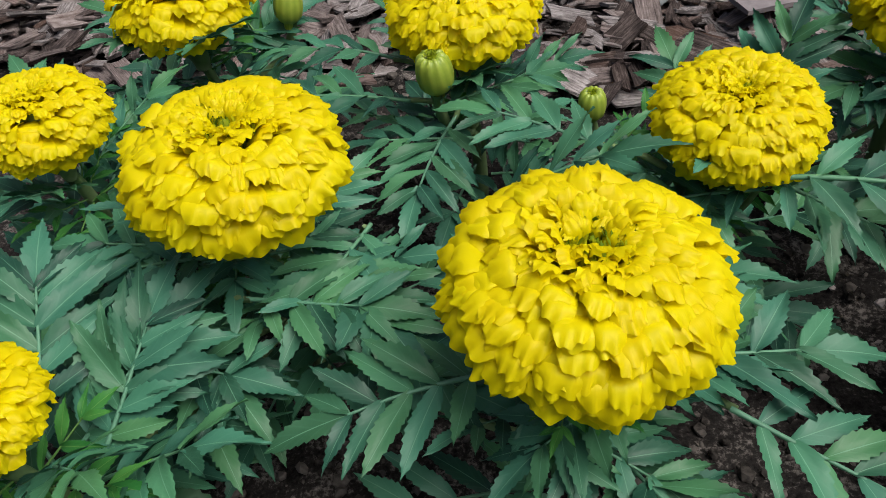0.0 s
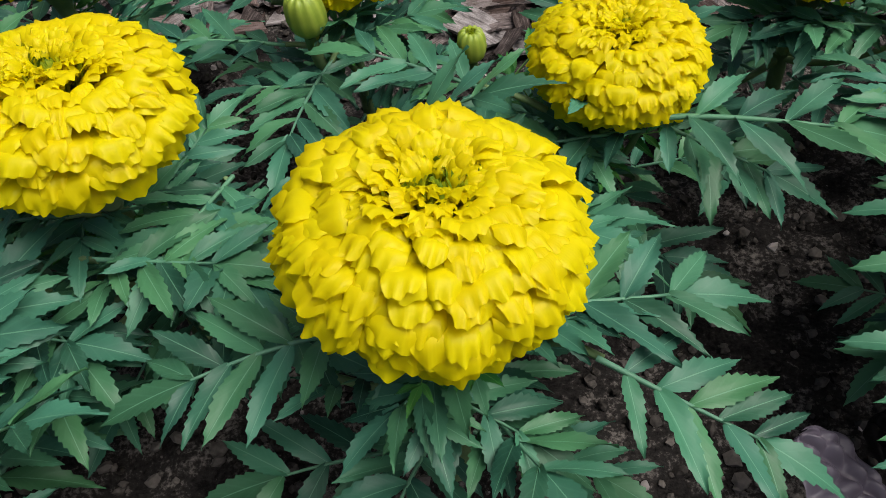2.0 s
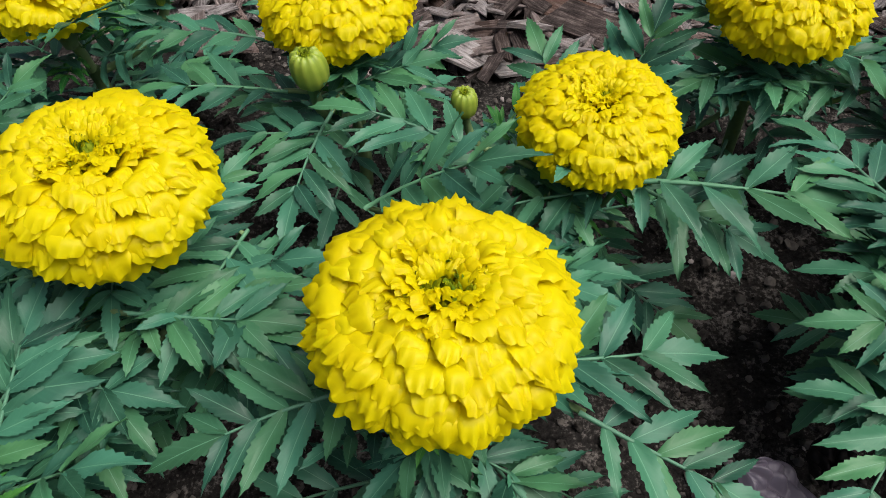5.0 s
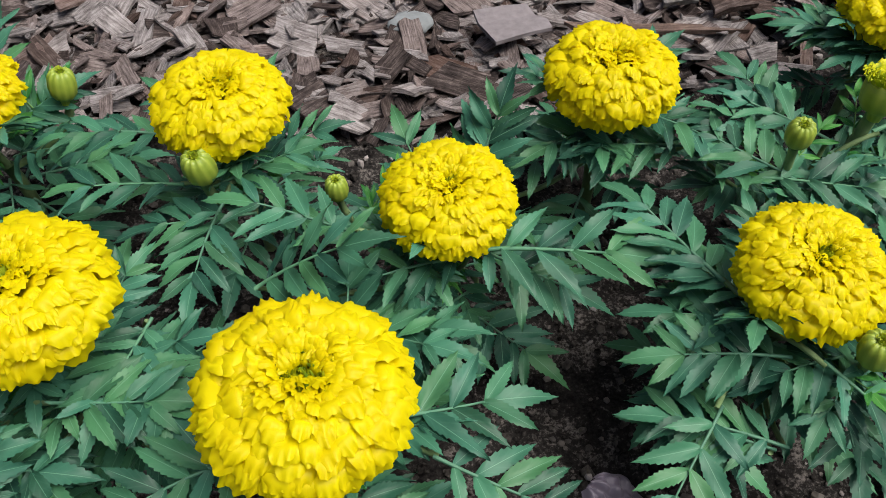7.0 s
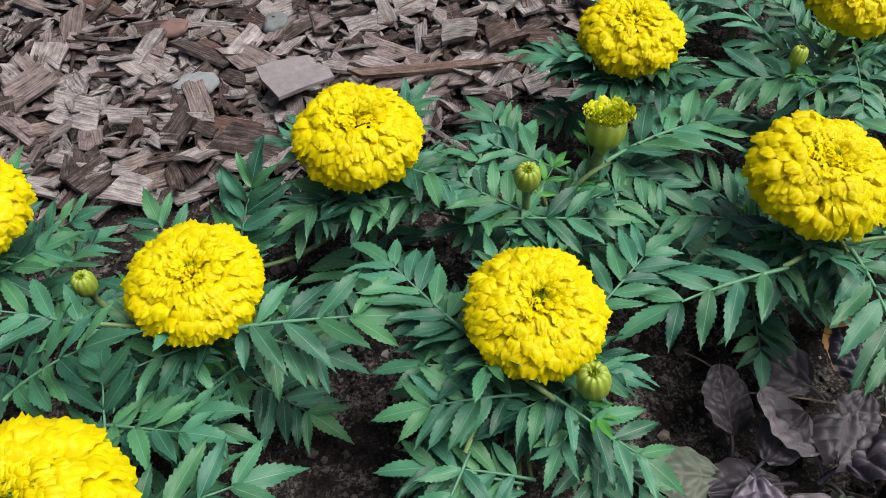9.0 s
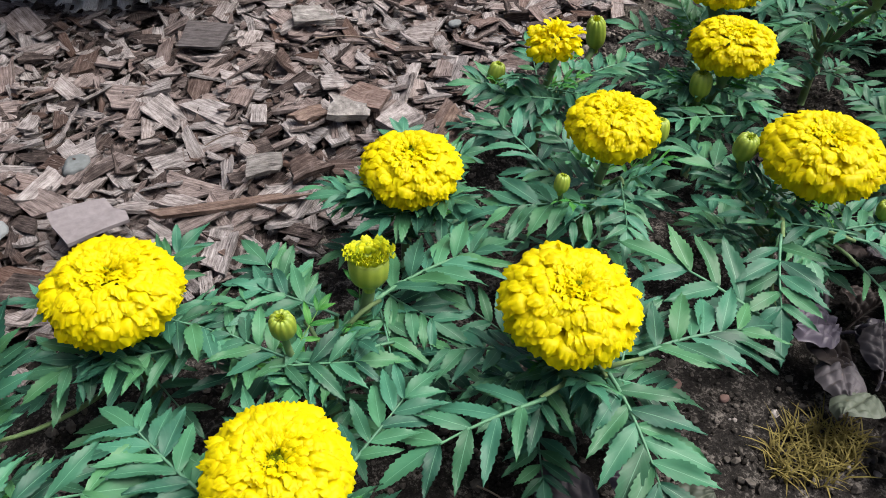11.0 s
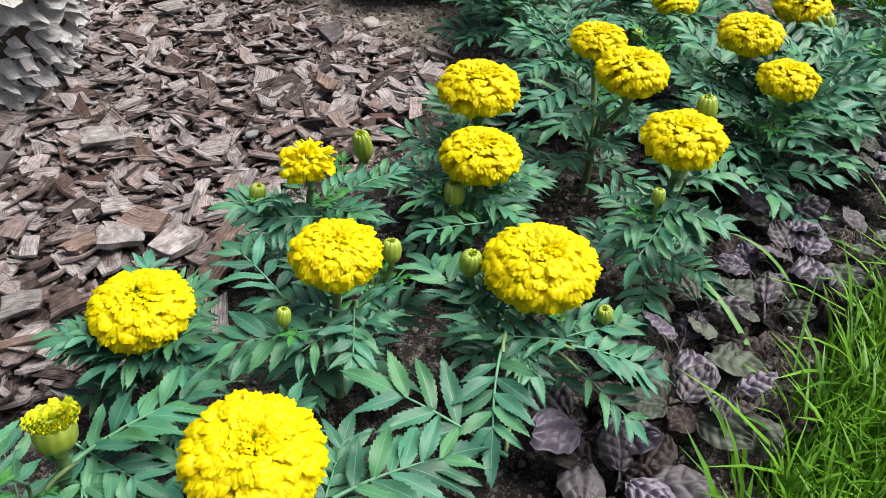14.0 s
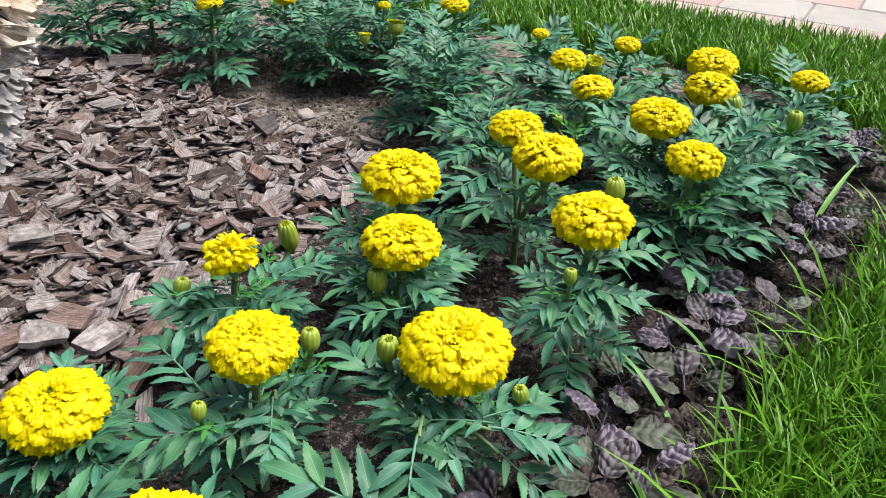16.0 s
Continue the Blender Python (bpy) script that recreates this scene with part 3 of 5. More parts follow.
def marigold(x, y, heads, buds=(), loose=0, heart=0.16, leaves=18, reach=0.10, top=0.105, seed=0, near=True, placed=(), young=6, label=PLANT_LABEL):
    """One plant: stems from the soil to every head and bud, leaves round the stems, young leaves below the buds.
    heads: x, y, z, radius, tilt x, tilt y. buds: x, y, z, radius, opening. placed: leaves by base and tip."""
    rg = random.Random(1000 + seed)
    plant = tagged(new("marigold"), label, "flower", "marigolds in the bed")
    plant.location = (x, y, 0)
    crown = np.array((0, 0, top * 0.45))

    def stalk(name, curve, radii, sides):
        bag = Bag()
        tube(bag, curve, radii, sides)
        piece(name, bag.mesh(name, STEM), plant)

    stalk("stem", arc((0, 0, -0.02), crown + np.array((0, 0, 0.004)), (0.002, 0.002, 0)), [0.0042] * 7, 7)
    tips = []
    for hx, hy, hz, r, tx, ty in heads:
        up = Vector((tx, ty, 1)).normalized()
        end = np.array((hx - x, hy - y, hz)) - np.array(up) * r * 1.0
        stalk("flower_stalk", arc(crown, end, (0, 0, 0.006), 9), list(np.linspace(0.0030, 0.0034, 9)), 7)
        tips.append(end)
    for bx, by, bz, r, op in buds:
        end = np.array((bx - x, by - y, bz - r * 1.3))
        stalk("bud_stalk", arc(crown, end, ((bx - x) * 0.2, (by - y) * 0.2, -0.004), 9), list(np.linspace(0.0026, max(0.0016, r * 0.33), 9)), 6)
        tips.append(end)
    for bx, by, bz, tx, ty, tz in placed:
        end, tip = np.array((bx - x, by - y, bz)), np.array((tx - x, ty - y, tz))
        way, span = (tip - end) / np.linalg.norm(tip - end), np.linalg.norm(end - crown)
        if span < 0.012:
            continue
        turn = float(way @ (end - crown)) / span
        bow = end - way * 0.4 * span if turn > 0 else 0.5 * (crown + end) - np.array((0, 0, 0.25 * span))
        s = np.linspace(0, 1, 9)[:, None]
        curve = crown * (1 - s) ** 2 + bow * 2 * s * (1 - s) + (end + way * 0.002) * s * s
        stalk("leaf_stalk", curve, list(np.linspace(0.0020, 0.0013, 9)), 6)
    for k, (hx, hy, hz, r, tx, ty) in enumerate(heads):
        flower_head(plant, (hx - x, hy - y, hz), r, (tx, ty, 1), seed * 7 + k, near or loose > 0, **({"count": loose, "dish": -0.25, "green": 0.0} if loose else {"green": heart}))
    for bx, by, bz, r, op in buds:
        bud(plant, (bx - x, by - y, bz), r, (rg.uniform(-0.25, 0.25), rg.uniform(-0.25, 0.25), 1), op)
    for k in range(leaves):
        f = (k + 0.5) / leaves
        az = k * 2.39996 + seed
        h = top * (0.12 + 0.75 * f)
        L = reach * rg.uniform(0.8, 1.15) * (1.0 - 0.25 * f)
        el = radians(-8 + 34 * f + rg.uniform(-10, 10))
        b = np.array((0.008 * math.cos(az), 0.008 * math.sin(az), h))
        t = b + L * np.array((math.cos(az) * math.cos(el), math.sin(az) * math.cos(el), math.sin(el)))
        t[2] = max(t[2], 0.012)
        leaf(plant, b, t, rg.choice(LEAVES), rg.uniform(-0.35, 0.35))
    for k in range(young):
        e = tips[k % len(tips)] if tips else crown
        az = k * 2.39996 + seed * 2
        b = crown + (e - crown) * rg.uniform(0.45, 0.8)
        el = radians(rg.uniform(0, 40))
        L = reach * rg.uniform(0.35, 0.55)
        leaf(plant, b, b + L * np.array((math.cos(az) * math.cos(el), math.sin(az) * math.cos(el), math.sin(el))), rg.choice(YOUNG), rg.uniform(-0.3, 0.3))
    for bx, by, bz, tx, ty, tz in placed:
        leaf(plant, (bx - x, by - y, bz), (tx - x, ty - y, tz), rg.choice(LEAVES), rg.uniform(-0.2, 0.2))
    return plant


# ---- the marigolds ----
marigold(0.091, 0.240, [(0.091, 0.228, 0.149, 0.0440, 0.05, -0.02)], seed=1, heart=0.24, leaves=12, reach=0.085,
         placed=[(0.065, 0.229, 0.104, -0.011, 0.207, 0.092), (0.108, 0.237, 0.100, 0.194, 0.243, 0.092), (0.136, 0.221, 0.098, 0.203, 0.184, 0.075), (0.078, 0.242, 0.094, 0.092, 0.186, 0.080), (0.107, 0.237, 0.094, 0.060, 0.192, 0.085), (0.074, 0.230, 0.084, 0.135, 0.194, 0.065), (0.008, 0.253, 0.082, 0.078, 0.218, 0.090), (0.098, 0.309, 0.066, 0.174, 0.284, 0.085), (0.096, 0.304, 0.077, 0.166, 0.268, 0.085)])
marigold(-0.029, 0.308, [(-0.029, 0.296, 0.143, 0.0437, 0.03, 0.0)], seed=2, heart=0.24, leaves=12, reach=0.085,
         placed=[(-0.074, 0.211, 0.080, -0.054, 0.282, 0.112), (0.010, 0.311, 0.096, -0.014, 0.242, 0.088), (-0.031, 0.271, 0.095, 0.045, 0.260, 0.095), (-0.006, 0.294, 0.092, 0.043, 0.233, 0.090), (-0.081, 0.257, 0.077, -0.006, 0.239, 0.078), (-0.065, 0.277, 0.075, -0.015, 0.222, 0.070), (-0.065, 0.268, 0.069, -0.025, 0.207, 0.065), (-0.044, 0.291, 0.098, -0.121, 0.286, 0.080), (-0.051, 0.298, 0.093, -0.129, 0.307, 0.090), (-0.058, 0.294, 0.090, 0.019, 0.305, 0.090), (-0.047, 0.320, 0.091, -0.033, 0.256, 0.090)])
marigold(0.160, 0.360, [(0.160, 0.348, 0.117, 0.0378, 0.02, -0.06)], [(0.104, 0.371, 0.108, 0.0062, 0)], seed=3, leaves=12, reach=0.085,
         placed=[(0.111, 0.344, 0.105, 0.033, 0.376, 0.105), (0.059, 0.325, 0.090, 0.136, 0.317, 0.126), (0.171, 0.319, 0.105, 0.269, 0.301, 0.097), (0.099, 0.279, 0.060, 0.111, 0.352, 0.100), (0.139, 0.351, 0.089, 0.137, 0.297, 0.075), (0.136, 0.354, 0.087, 0.156, 0.302, 0.080), (0.170, 0.331, 0.099, 0.234, 0.289, 0.080), (0.169, 0.327, 0.095, 0.093, 0.322, 0.080), (0.170, 0.331, 0.059, 0.107, 0.286, 0.060), (0.113, 0.311, 0.078, 0.174, 0.277, 0.060)])
marigold(-0.135, 0.362, [(-0.135, 0.350, 0.128, 0.0336, 0, 0)], seed=4, near=False)
marigold(-0.093, 0.210, [(-0.093, 0.198, 0.128, 0.0291, 0, 0)], seed=5, near=False)
marigold(0.046, 0.439, [(0.046, 0.427, 0.129, 0.0405, 0, 0)], [(0.034, 0.390, 0.116, 0.0088, 0)], seed=6, leaves=12, reach=0.085,
         placed=[(0.042, 0.387, 0.093, 0.022, 0.312, 0.078), (0.019, 0.404, 0.092, -0.061, 0.407, 0.090), (0.029, 0.401, 0.089, 0.106, 0.422, 0.095), (0.007, 0.449, 0.088, -0.073, 0.451, 0.090), (0.057, 0.386, 0.081, -0.021, 0.376, 0.080)])
marigold(-0.111, 0.482, [(-0.111, 0.470, 0.120, 0.0423, 0, 0)], [(-0.060, 0.495, 0.100, 0.0085, 0)], seed=7, near=False)
marigold(0.264, 0.437, [(0.264, 0.425, 0.122, 0.0413, 0, 0)], seed=8, leaves=12, reach=0.085,
         placed=[(0.180, 0.388, 0.067, 0.212, 0.438, 0.125), (0.295, 0.431, 0.078, 0.243, 0.375, 0.080), (0.307, 0.395, 0.087, 0.229, 0.398, 0.085), (0.276, 0.426, 0.095, 0.331, 0.369, 0.090), (0.272, 0.431, 0.082, 0.201, 0.398, 0.080)])
marigold(0.314, 0.284, [(0.314, 0.272, 0.124, 0.0376, 0.05, -0.12)], [(0.326, 0.232, 0.116, 0.0079, 0)], seed=9, heart=0.24, leaves=12, reach=0.085,
         placed=[(0.282, 0.284, 0.105, 0.242, 0.362, 0.100), (0.301, 0.244, 0.094, 0.226, 0.261, 0.085), (0.343, 0.244, 0.090, 0.270, 0.237, 0.085), (0.309, 0.237, 0.102, 0.356, 0.183, 0.075), (0.294, 0.214, 0.071, 0.221, 0.242, 0.070), (0.295, 0.270, 0.101, 0.239, 0.326, 0.095), (0.304, 0.259, 0.093, 0.233, 0.287, 0.085), (0.345, 0.276, 0.095, 0.416, 0.312, 0.100), (0.301, 0.268, 0.093, 0.362, 0.231, 0.090), (0.266, 0.234, 0.082, 0.219, 0.177, 0.060), (0.243, 0.249, 0.072, 0.285, 0.195, 0.055), (0.287, 0.212, 0.071, 0.224, 0.246, 0.060), (0.325, 0.248, 0.079, 0.314, 0.178, 0.060), (0.317, 0.235, 0.076, 0.354, 0.172, 0.055), (0.342, 0.253, 0.084, 0.271, 0.238, 0.080), (0.335, 0.248, 0.088, 0.293, 0.204, 0.080)])
marigold(0.370, 0.378, [], [(0.400, 0.379, 0.130, 0.0121, 1), (0.341, 0.353, 0.128, 0.0073, 0)], seed=10, leaves=12, reach=0.085,
         placed=[(0.403, 0.374, 0.100, 0.510, 0.386, 0.100), (0.408, 0.396, 0.095, 0.445, 0.329, 0.085), (0.349, 0.347, 0.097, 0.300, 0.409, 0.090), (0.310, 0.383, 0.087, 0.359, 0.325, 0.090), (0.361, 0.384, 0.089, 0.343, 0.462, 0.100), (0.329, 0.352, 0.097, 0.403, 0.324, 0.100), (0.402, 0.347, 0.092, 0.325, 0.337, 0.090), (0.379, 0.375, 0.098, 0.322, 0.432, 0.095), (0.409, 0.388, 0.088, 0.389, 0.311, 0.080)])
marigold(0.473, 0.497, [(0.473, 0.485, 0.105, 0.0398, 0, 0)], seed=11, heart=0.24, leaves=12, reach=0.085,
         placed=[(0.471, 0.476, 0.080, 0.399, 0.510, 0.080), (0.465, 0.494, 0.075, 0.508, 0.426, 0.085), (0.495, 0.472, 0.076, 0.417, 0.463, 0.075), (0.471, 0.469, 0.078, 0.503, 0.396, 0.080), (0.467, 0.452, 0.085, 0.416, 0.524, 0.070)])
marigold(0.486, 0.312, [(0.486, 0.300, 0.136, 0.0419, 0.1, -0.1)], [(0.501, 0.276, 0.090, 0.0038, 0)], seed=12, leaves=12, reach=0.085,
         placed=[(0.455, 0.270, 0.105, 0.357, 0.266, 0.085), (0.496, 0.272, 0.100, 0.487, 0.172, 0.070), (0.499, 0.307, 0.091, 0.489, 0.242, 0.075), (0.486, 0.307, 0.091, 0.439, 0.254, 0.080), (0.517, 0.270, 0.105, 0.622, 0.266, 0.088), (0.484, 0.283, 0.095, 0.545, 0.240, 0.080), (0.508, 0.299, 0.088, 0.452, 0.277, 0.080), (0.497, 0.297, 0.086, 0.422, 0.303, 0.080), (0.475, 0.313, 0.083, 0.402, 0.343, 0.080), (0.507, 0.268, 0.089, 0.559, 0.328, 0.100)])
marigold(0.597, 0.436, [(0.597, 0.424, 0.146, 0.0348, 0, 0)], [(0.548, 0.406, 0.122, 0.0053, 0), (0.644, 0.429, 0.125, 0.0075, 0)], seed=13, leaves=12, reach=0.085,
         placed=[(0.566, 0.446, 0.100, 0.548, 0.536, 0.100), (0.574, 0.400, 0.105, 0.486, 0.436, 0.085), (0.595, 0.401, 0.102, 0.528, 0.390, 0.085), (0.604, 0.410, 0.102, 0.563, 0.348, 0.090), (0.597, 0.419, 0.095, 0.535, 0.468, 0.090), (0.565, 0.409, 0.093, 0.638, 0.388, 0.095)])
marigold(0.720, 0.362, [(0.720, 0.350, 0.136, 0.0443, 0, 0)], [(0.683, 0.383, 0.129, 0.0084, 0), (0.748, 0.308, 0.107, 0.0061, 0)], seed=14, leaves=12, reach=0.085,
         placed=[(0.631, 0.261, 0.080, 0.565, 0.361, 0.102), (0.666, 0.318, 0.105, 0.606, 0.245, 0.080), (0.693, 0.346, 0.097, 0.675, 0.280, 0.080), (0.711, 0.299, 0.100, 0.773, 0.253, 0.070), (0.706, 0.312, 0.097, 0.783, 0.296, 0.090), (0.712, 0.290, 0.086, 0.733, 0.233, 0.050), (0.674, 0.357, 0.100, 0.670, 0.454, 0.095), (0.677, 0.324, 0.093, 0.668, 0.402, 0.090), (0.718, 0.301, 0.099, 0.660, 0.344, 0.095), (0.677, 0.334, 0.103, 0.680, 0.283, 0.070)])
marigold(0.643, 0.585, [(0.643, 0.573, 0.127, 0.0276, -0.1, 0)], [(0.720, 0.618, 0.098, 0.0102, 2), (0.606, 0.601, 0.090, 0.0076, 0)], seed=15, near=False, loose=150, leaves=12, reach=0.085,
         placed=[(0.645, 0.553, 0.080, 0.570, 0.581, 0.080), (0.651, 0.568, 0.079, 0.574, 0.548, 0.070), (0.674, 0.569, 0.083, 0.754, 0.572, 0.085), (0.649, 0.582, 0.068, 0.701, 0.523, 0.075)])
marigold(0.833, 0.601, [(0.833, 0.589, 0.146, 0.0434, 0, 0)], seed=16, near=False)
marigold(0.778, 0.519, [(0.778, 0.507, 0.129, 0.0393, 0, 0)], [(0.748, 0.501, 0.100, 0.0093, 0)], seed=17, near=False, leaves=12, reach=0.085,
         placed=[(0.770, 0.507, 0.087, 0.793, 0.431, 0.080), (0.762, 0.468, 0.085, 0.685, 0.485, 0.080), (0.786, 0.506, 0.087, 0.864, 0.488, 0.090), (0.780, 0.511, 0.085, 0.702, 0.524, 0.080)])
marigold(0.893, 0.400, [(0.893, 0.388, 0.171, 0.0369, 0, 0)], [(0.945, 0.412, 0.173, 0.0089, 0), (0.845, 0.362, 0.144, 0.0055, 0)], seed=18, near=False, leaves=12, reach=0.085,
         placed=[(0.864, 0.363, 0.125, 0.799, 0.338, 0.085), (0.865, 0.375, 0.121, 0.920, 0.325, 0.100), (0.869, 0.383, 0.126, 0.871, 0.321, 0.090), (0.877, 0.369, 0.115, 0.802, 0.377, 0.100), (0.885, 0.372, 0.140, 0.968, 0.362, 0.125), (0.894, 0.358, 0.120, 0.835, 0.408, 0.120)])
marigold(0.978, 0.571, [(0.987, 0.594, 0.160, 0.0327, 0, 0), (0.969, 0.524, 0.158, 0.0389, 0, 0)], seed=19, near=False, leaves=12, reach=0.085,
         placed=[(0.969, 0.555, 0.110, 0.873, 0.543, 0.090), (0.970, 0.600, 0.110, 0.877, 0.586, 0.100), (0.971, 0.532, 0.116, 0.970, 0.462, 0.090), (0.999, 0.652, 0.110, 0.919, 0.653, 0.100)])
marigold(1.164, 0.553, [(1.164, 0.541, 0.152, 0.0390, 0, 0)], [(1.211, 0.613, 0.100, 0.0080, 0), (1.146, 0.688, 0.100, 0.0067, 0)], seed=20, near=False, leaves=18, reach=0.115, top=0.12)
marigold(1.112, 0.461, [(1.112, 0.449, 0.147, 0.0329, 0, 0)], seed=21, near=False, leaves=18, reach=0.115, top=0.12)
marigold(1.394, 0.650, [(1.434, 0.668, 0.134, 0.0396, 0, 0), (1.353, 0.609, 0.129, 0.0389, 0, 0)], [(1.348, 0.565, 0.120, 0.0094, 0) ], seed=22, near=False, leaves=18, reach=0.115, top=0.12)
marigold(1.515, 0.571, [(1.515, 0.559, 0.123, 0.0283, 0, 0)], seed=23, near=False, leaves=18, reach=0.115, top=0.12)
marigold(1.425, 0.836, [(1.425, 0.824, 0.122, 0.0223, 0, 0)], [(1.416, 0.732, 0.100, 0.0078, 0)], seed=24, near=False, leaves=18, reach=0.115, top=0.12)
marigold(1.264, 0.806, [(1.264, 0.794, 0.133, 0.0285, 0, 0)], [(1.309, 0.784, 0.120, 0.0118, 1)], seed=25, near=False, leaves=18, reach=0.115, top=0.12)
marigold(1.218, 0.711, [(1.218, 0.699, 0.128, 0.0307, 0, 0)], seed=26, near=False, leaves=18, reach=0.115, top=0.12)
marigold(1.323, 0.931, [(1.323, 0.919, 0.131, 0.0150, 0, 0)], [(1.349, 0.888, 0.120, 0.0082, 0)], seed=27, near=False, leaves=18, reach=0.115, top=0.12)
marigold(1.310, 1.142, [(1.310, 1.130, 0.133, 0.0269, 0, 0)], seed=28, near=False, leaves=18, reach=0.115, top=0.12)
marigold(0.946, 1.363, [(0.946, 1.351, 0.132, 0.0242, 0, 0)], seed=29, near=False, leaves=18, reach=0.115, top=0.12)
marigold(1.078, 1.341, [(1.078, 1.329, 0.132, 0.0235, 0, 0)], seed=30, near=False, leaves=18, reach=0.115, top=0.12)
marigold(1.202, 1.205, [(1.202, 1.193, 0.131, 0.0128, 0, 0)], [(1.109, 1.109, 0.110, 0.0084, 1), (1.170, 1.109, 0.120, 0.0123, 1)], seed=31, near=False, leaves=18, reach=0.115, top=0.12)
marigold(1.360, 0.515, [], [(1.369, 0.489, 0.120, 0.0098, 0)], seed=32, near=False, leaves=20, reach=0.11, top=0.11)
GREEN_LABEL = "leafy marigold without open flowers at the bed's far side"
for k, (px, py) in enumerate(((0.80, 1.62), (0.92, 1.62), (1.02, 1.52), (1.18, 1.42), (1.12, 0.92), (1.2, 1.02), (1.05, 0.72), (1.10, 1.22), (1.30, 1.32), (1.215, 0.485))):
    marigold(px, py, [], seed=40 + k, near=False, top=0.14, leaves=26, reach=0.11, label=GREEN_LABEL)


# ---- old palm trunk clad in grey leaf bases ----
def scale_mesh(seed):
    """A thin dry leaf base, one unit long, hanging, with a ragged end that curls outwards."""
    rg, bag = random.Random(seed), Bag()
    nu, nv, vs, uv = 6, 4, [], []
    curl, roll, skew = rg.uniform(0.15, 0.65), rg.uniform(-0.5, 0.3), rg.uniform(-0.2, 0.2)
    wide = rg.uniform(0.32, 0.48)
    for i in range(nu + 1):
        s = i / nu
        for j in range(nv + 1):
            q = 2 * j / nv - 1
            w = wide * (0.75 + 0.5 * s - 0.45 * s * s)
            zz = -s + 0.12 * q * q * s + skew * q * s + (rg.uniform(-0.10, 0.08) if i == nu else 0)
            out = 0.06 + curl * s ** 3 + roll * q * q * s + rg.uniform(-0.02, 0.02)
            vs.append((w * q, out, zz))
            uv.append((s, q))
    n = len(vs)
    back = [(x, o - 0.035, z) for x, o, z in vs]
    f = grid_faces(nu, nv)
    f += [tuple(reversed([k + n for k in q])) for q in grid_faces(nu, nv)]
    rim = [i * (nv + 1) for i in range(nu + 1)] + [nu * (nv + 1) + j for j in range(1, nv + 1)] + [i * (nv + 1) + nv for i in range(nu - 1, -1, -1)]
    f += [(a, b, b + n, a + n) for a, b in zip(rim, rim[1:])]
    bag.add(vs + back, f, uv + uv)
    return bag.mesh("scale", SCALE, False)


TRUNK_CORE = make_plain("trunk_core", (0.020, 0.016, 0.014), (0.07, 0.06, 0.052), 90, 0.9, 0.8, 0.004, gloss=0.1)


def palm_trunk(x, y):
    trunk = tagged(new("palm_trunk"), "stout palm trunk clad in grey weathered leaf bases", "palm trunk")
    trunk.location = (x, y, 0)
    bag = Bag()
    prof = [(-0.03, 0.160), (0.02, 0.168), (0.06, 0.190), (0.10, 0.205), (0.14, 0.212), (0.20, 0.232), (0.25, 0.238), (0.29, 0.225), (0.32, 0.17), (0.33, 0.02)]
    tube(bag, [(0.001 * i, 0, z) for i, (z, r) in enumerate(prof)], [r for z, r in prof], 28)
    piece("core", bag.mesh("core", TRUNK_CORE), trunk)
    kinds = [scale_mesh(400 + k) for k in range(12)]
    rg = random.Random(9)
    rows, per = 19, 58
    rest, singles = [], 0
    for i in range(rows):
        z = 0.018 + i * 0.0158
        r = np.interp(z, [q[0] for q in prof], [q[1] for q in prof])
        for k in range(per):
            if rg.random() < 0.16:
                continue
            az = 2 * math.pi * (k + 0.5 * (i % 2)) / per + rg.uniform(-0.05, 0.05)
            size = rg.uniform(0.021, 0.033) * float(np.interp(z, (0.12, 0.2), (1.0, 1.5)))
            m = Matrix.Translation((r * math.cos(az), r * math.sin(az), z + rg.uniform(-0.006, 0.006))) @ Matrix.Rotation(az - math.pi / 2, 4, "Z") \
                @ Matrix.Rotation(rg.gauss(0, 0.22), 4, "Y") @ Matrix.Rotation(rg.uniform(0.25, 0.9), 4, "X") @ Matrix.Scale(size, 4)
            me = rg.choice(kinds)
            if singles < 300 and math.sin(az) < 0.25 and math.cos(az) > -0.6:
                piece("scale", me, trunk, m)
                singles += 1
            else:
                rest.append((me, m))
    me = joined("scales", rest, SCALE)
    me.polygons.foreach_set("use_smooth", [False] * len(me.polygons))
    tagged(piece("scales", me, trunk), kind="stuff")
    return trunk


palm_trunk(0.38, 1.22)


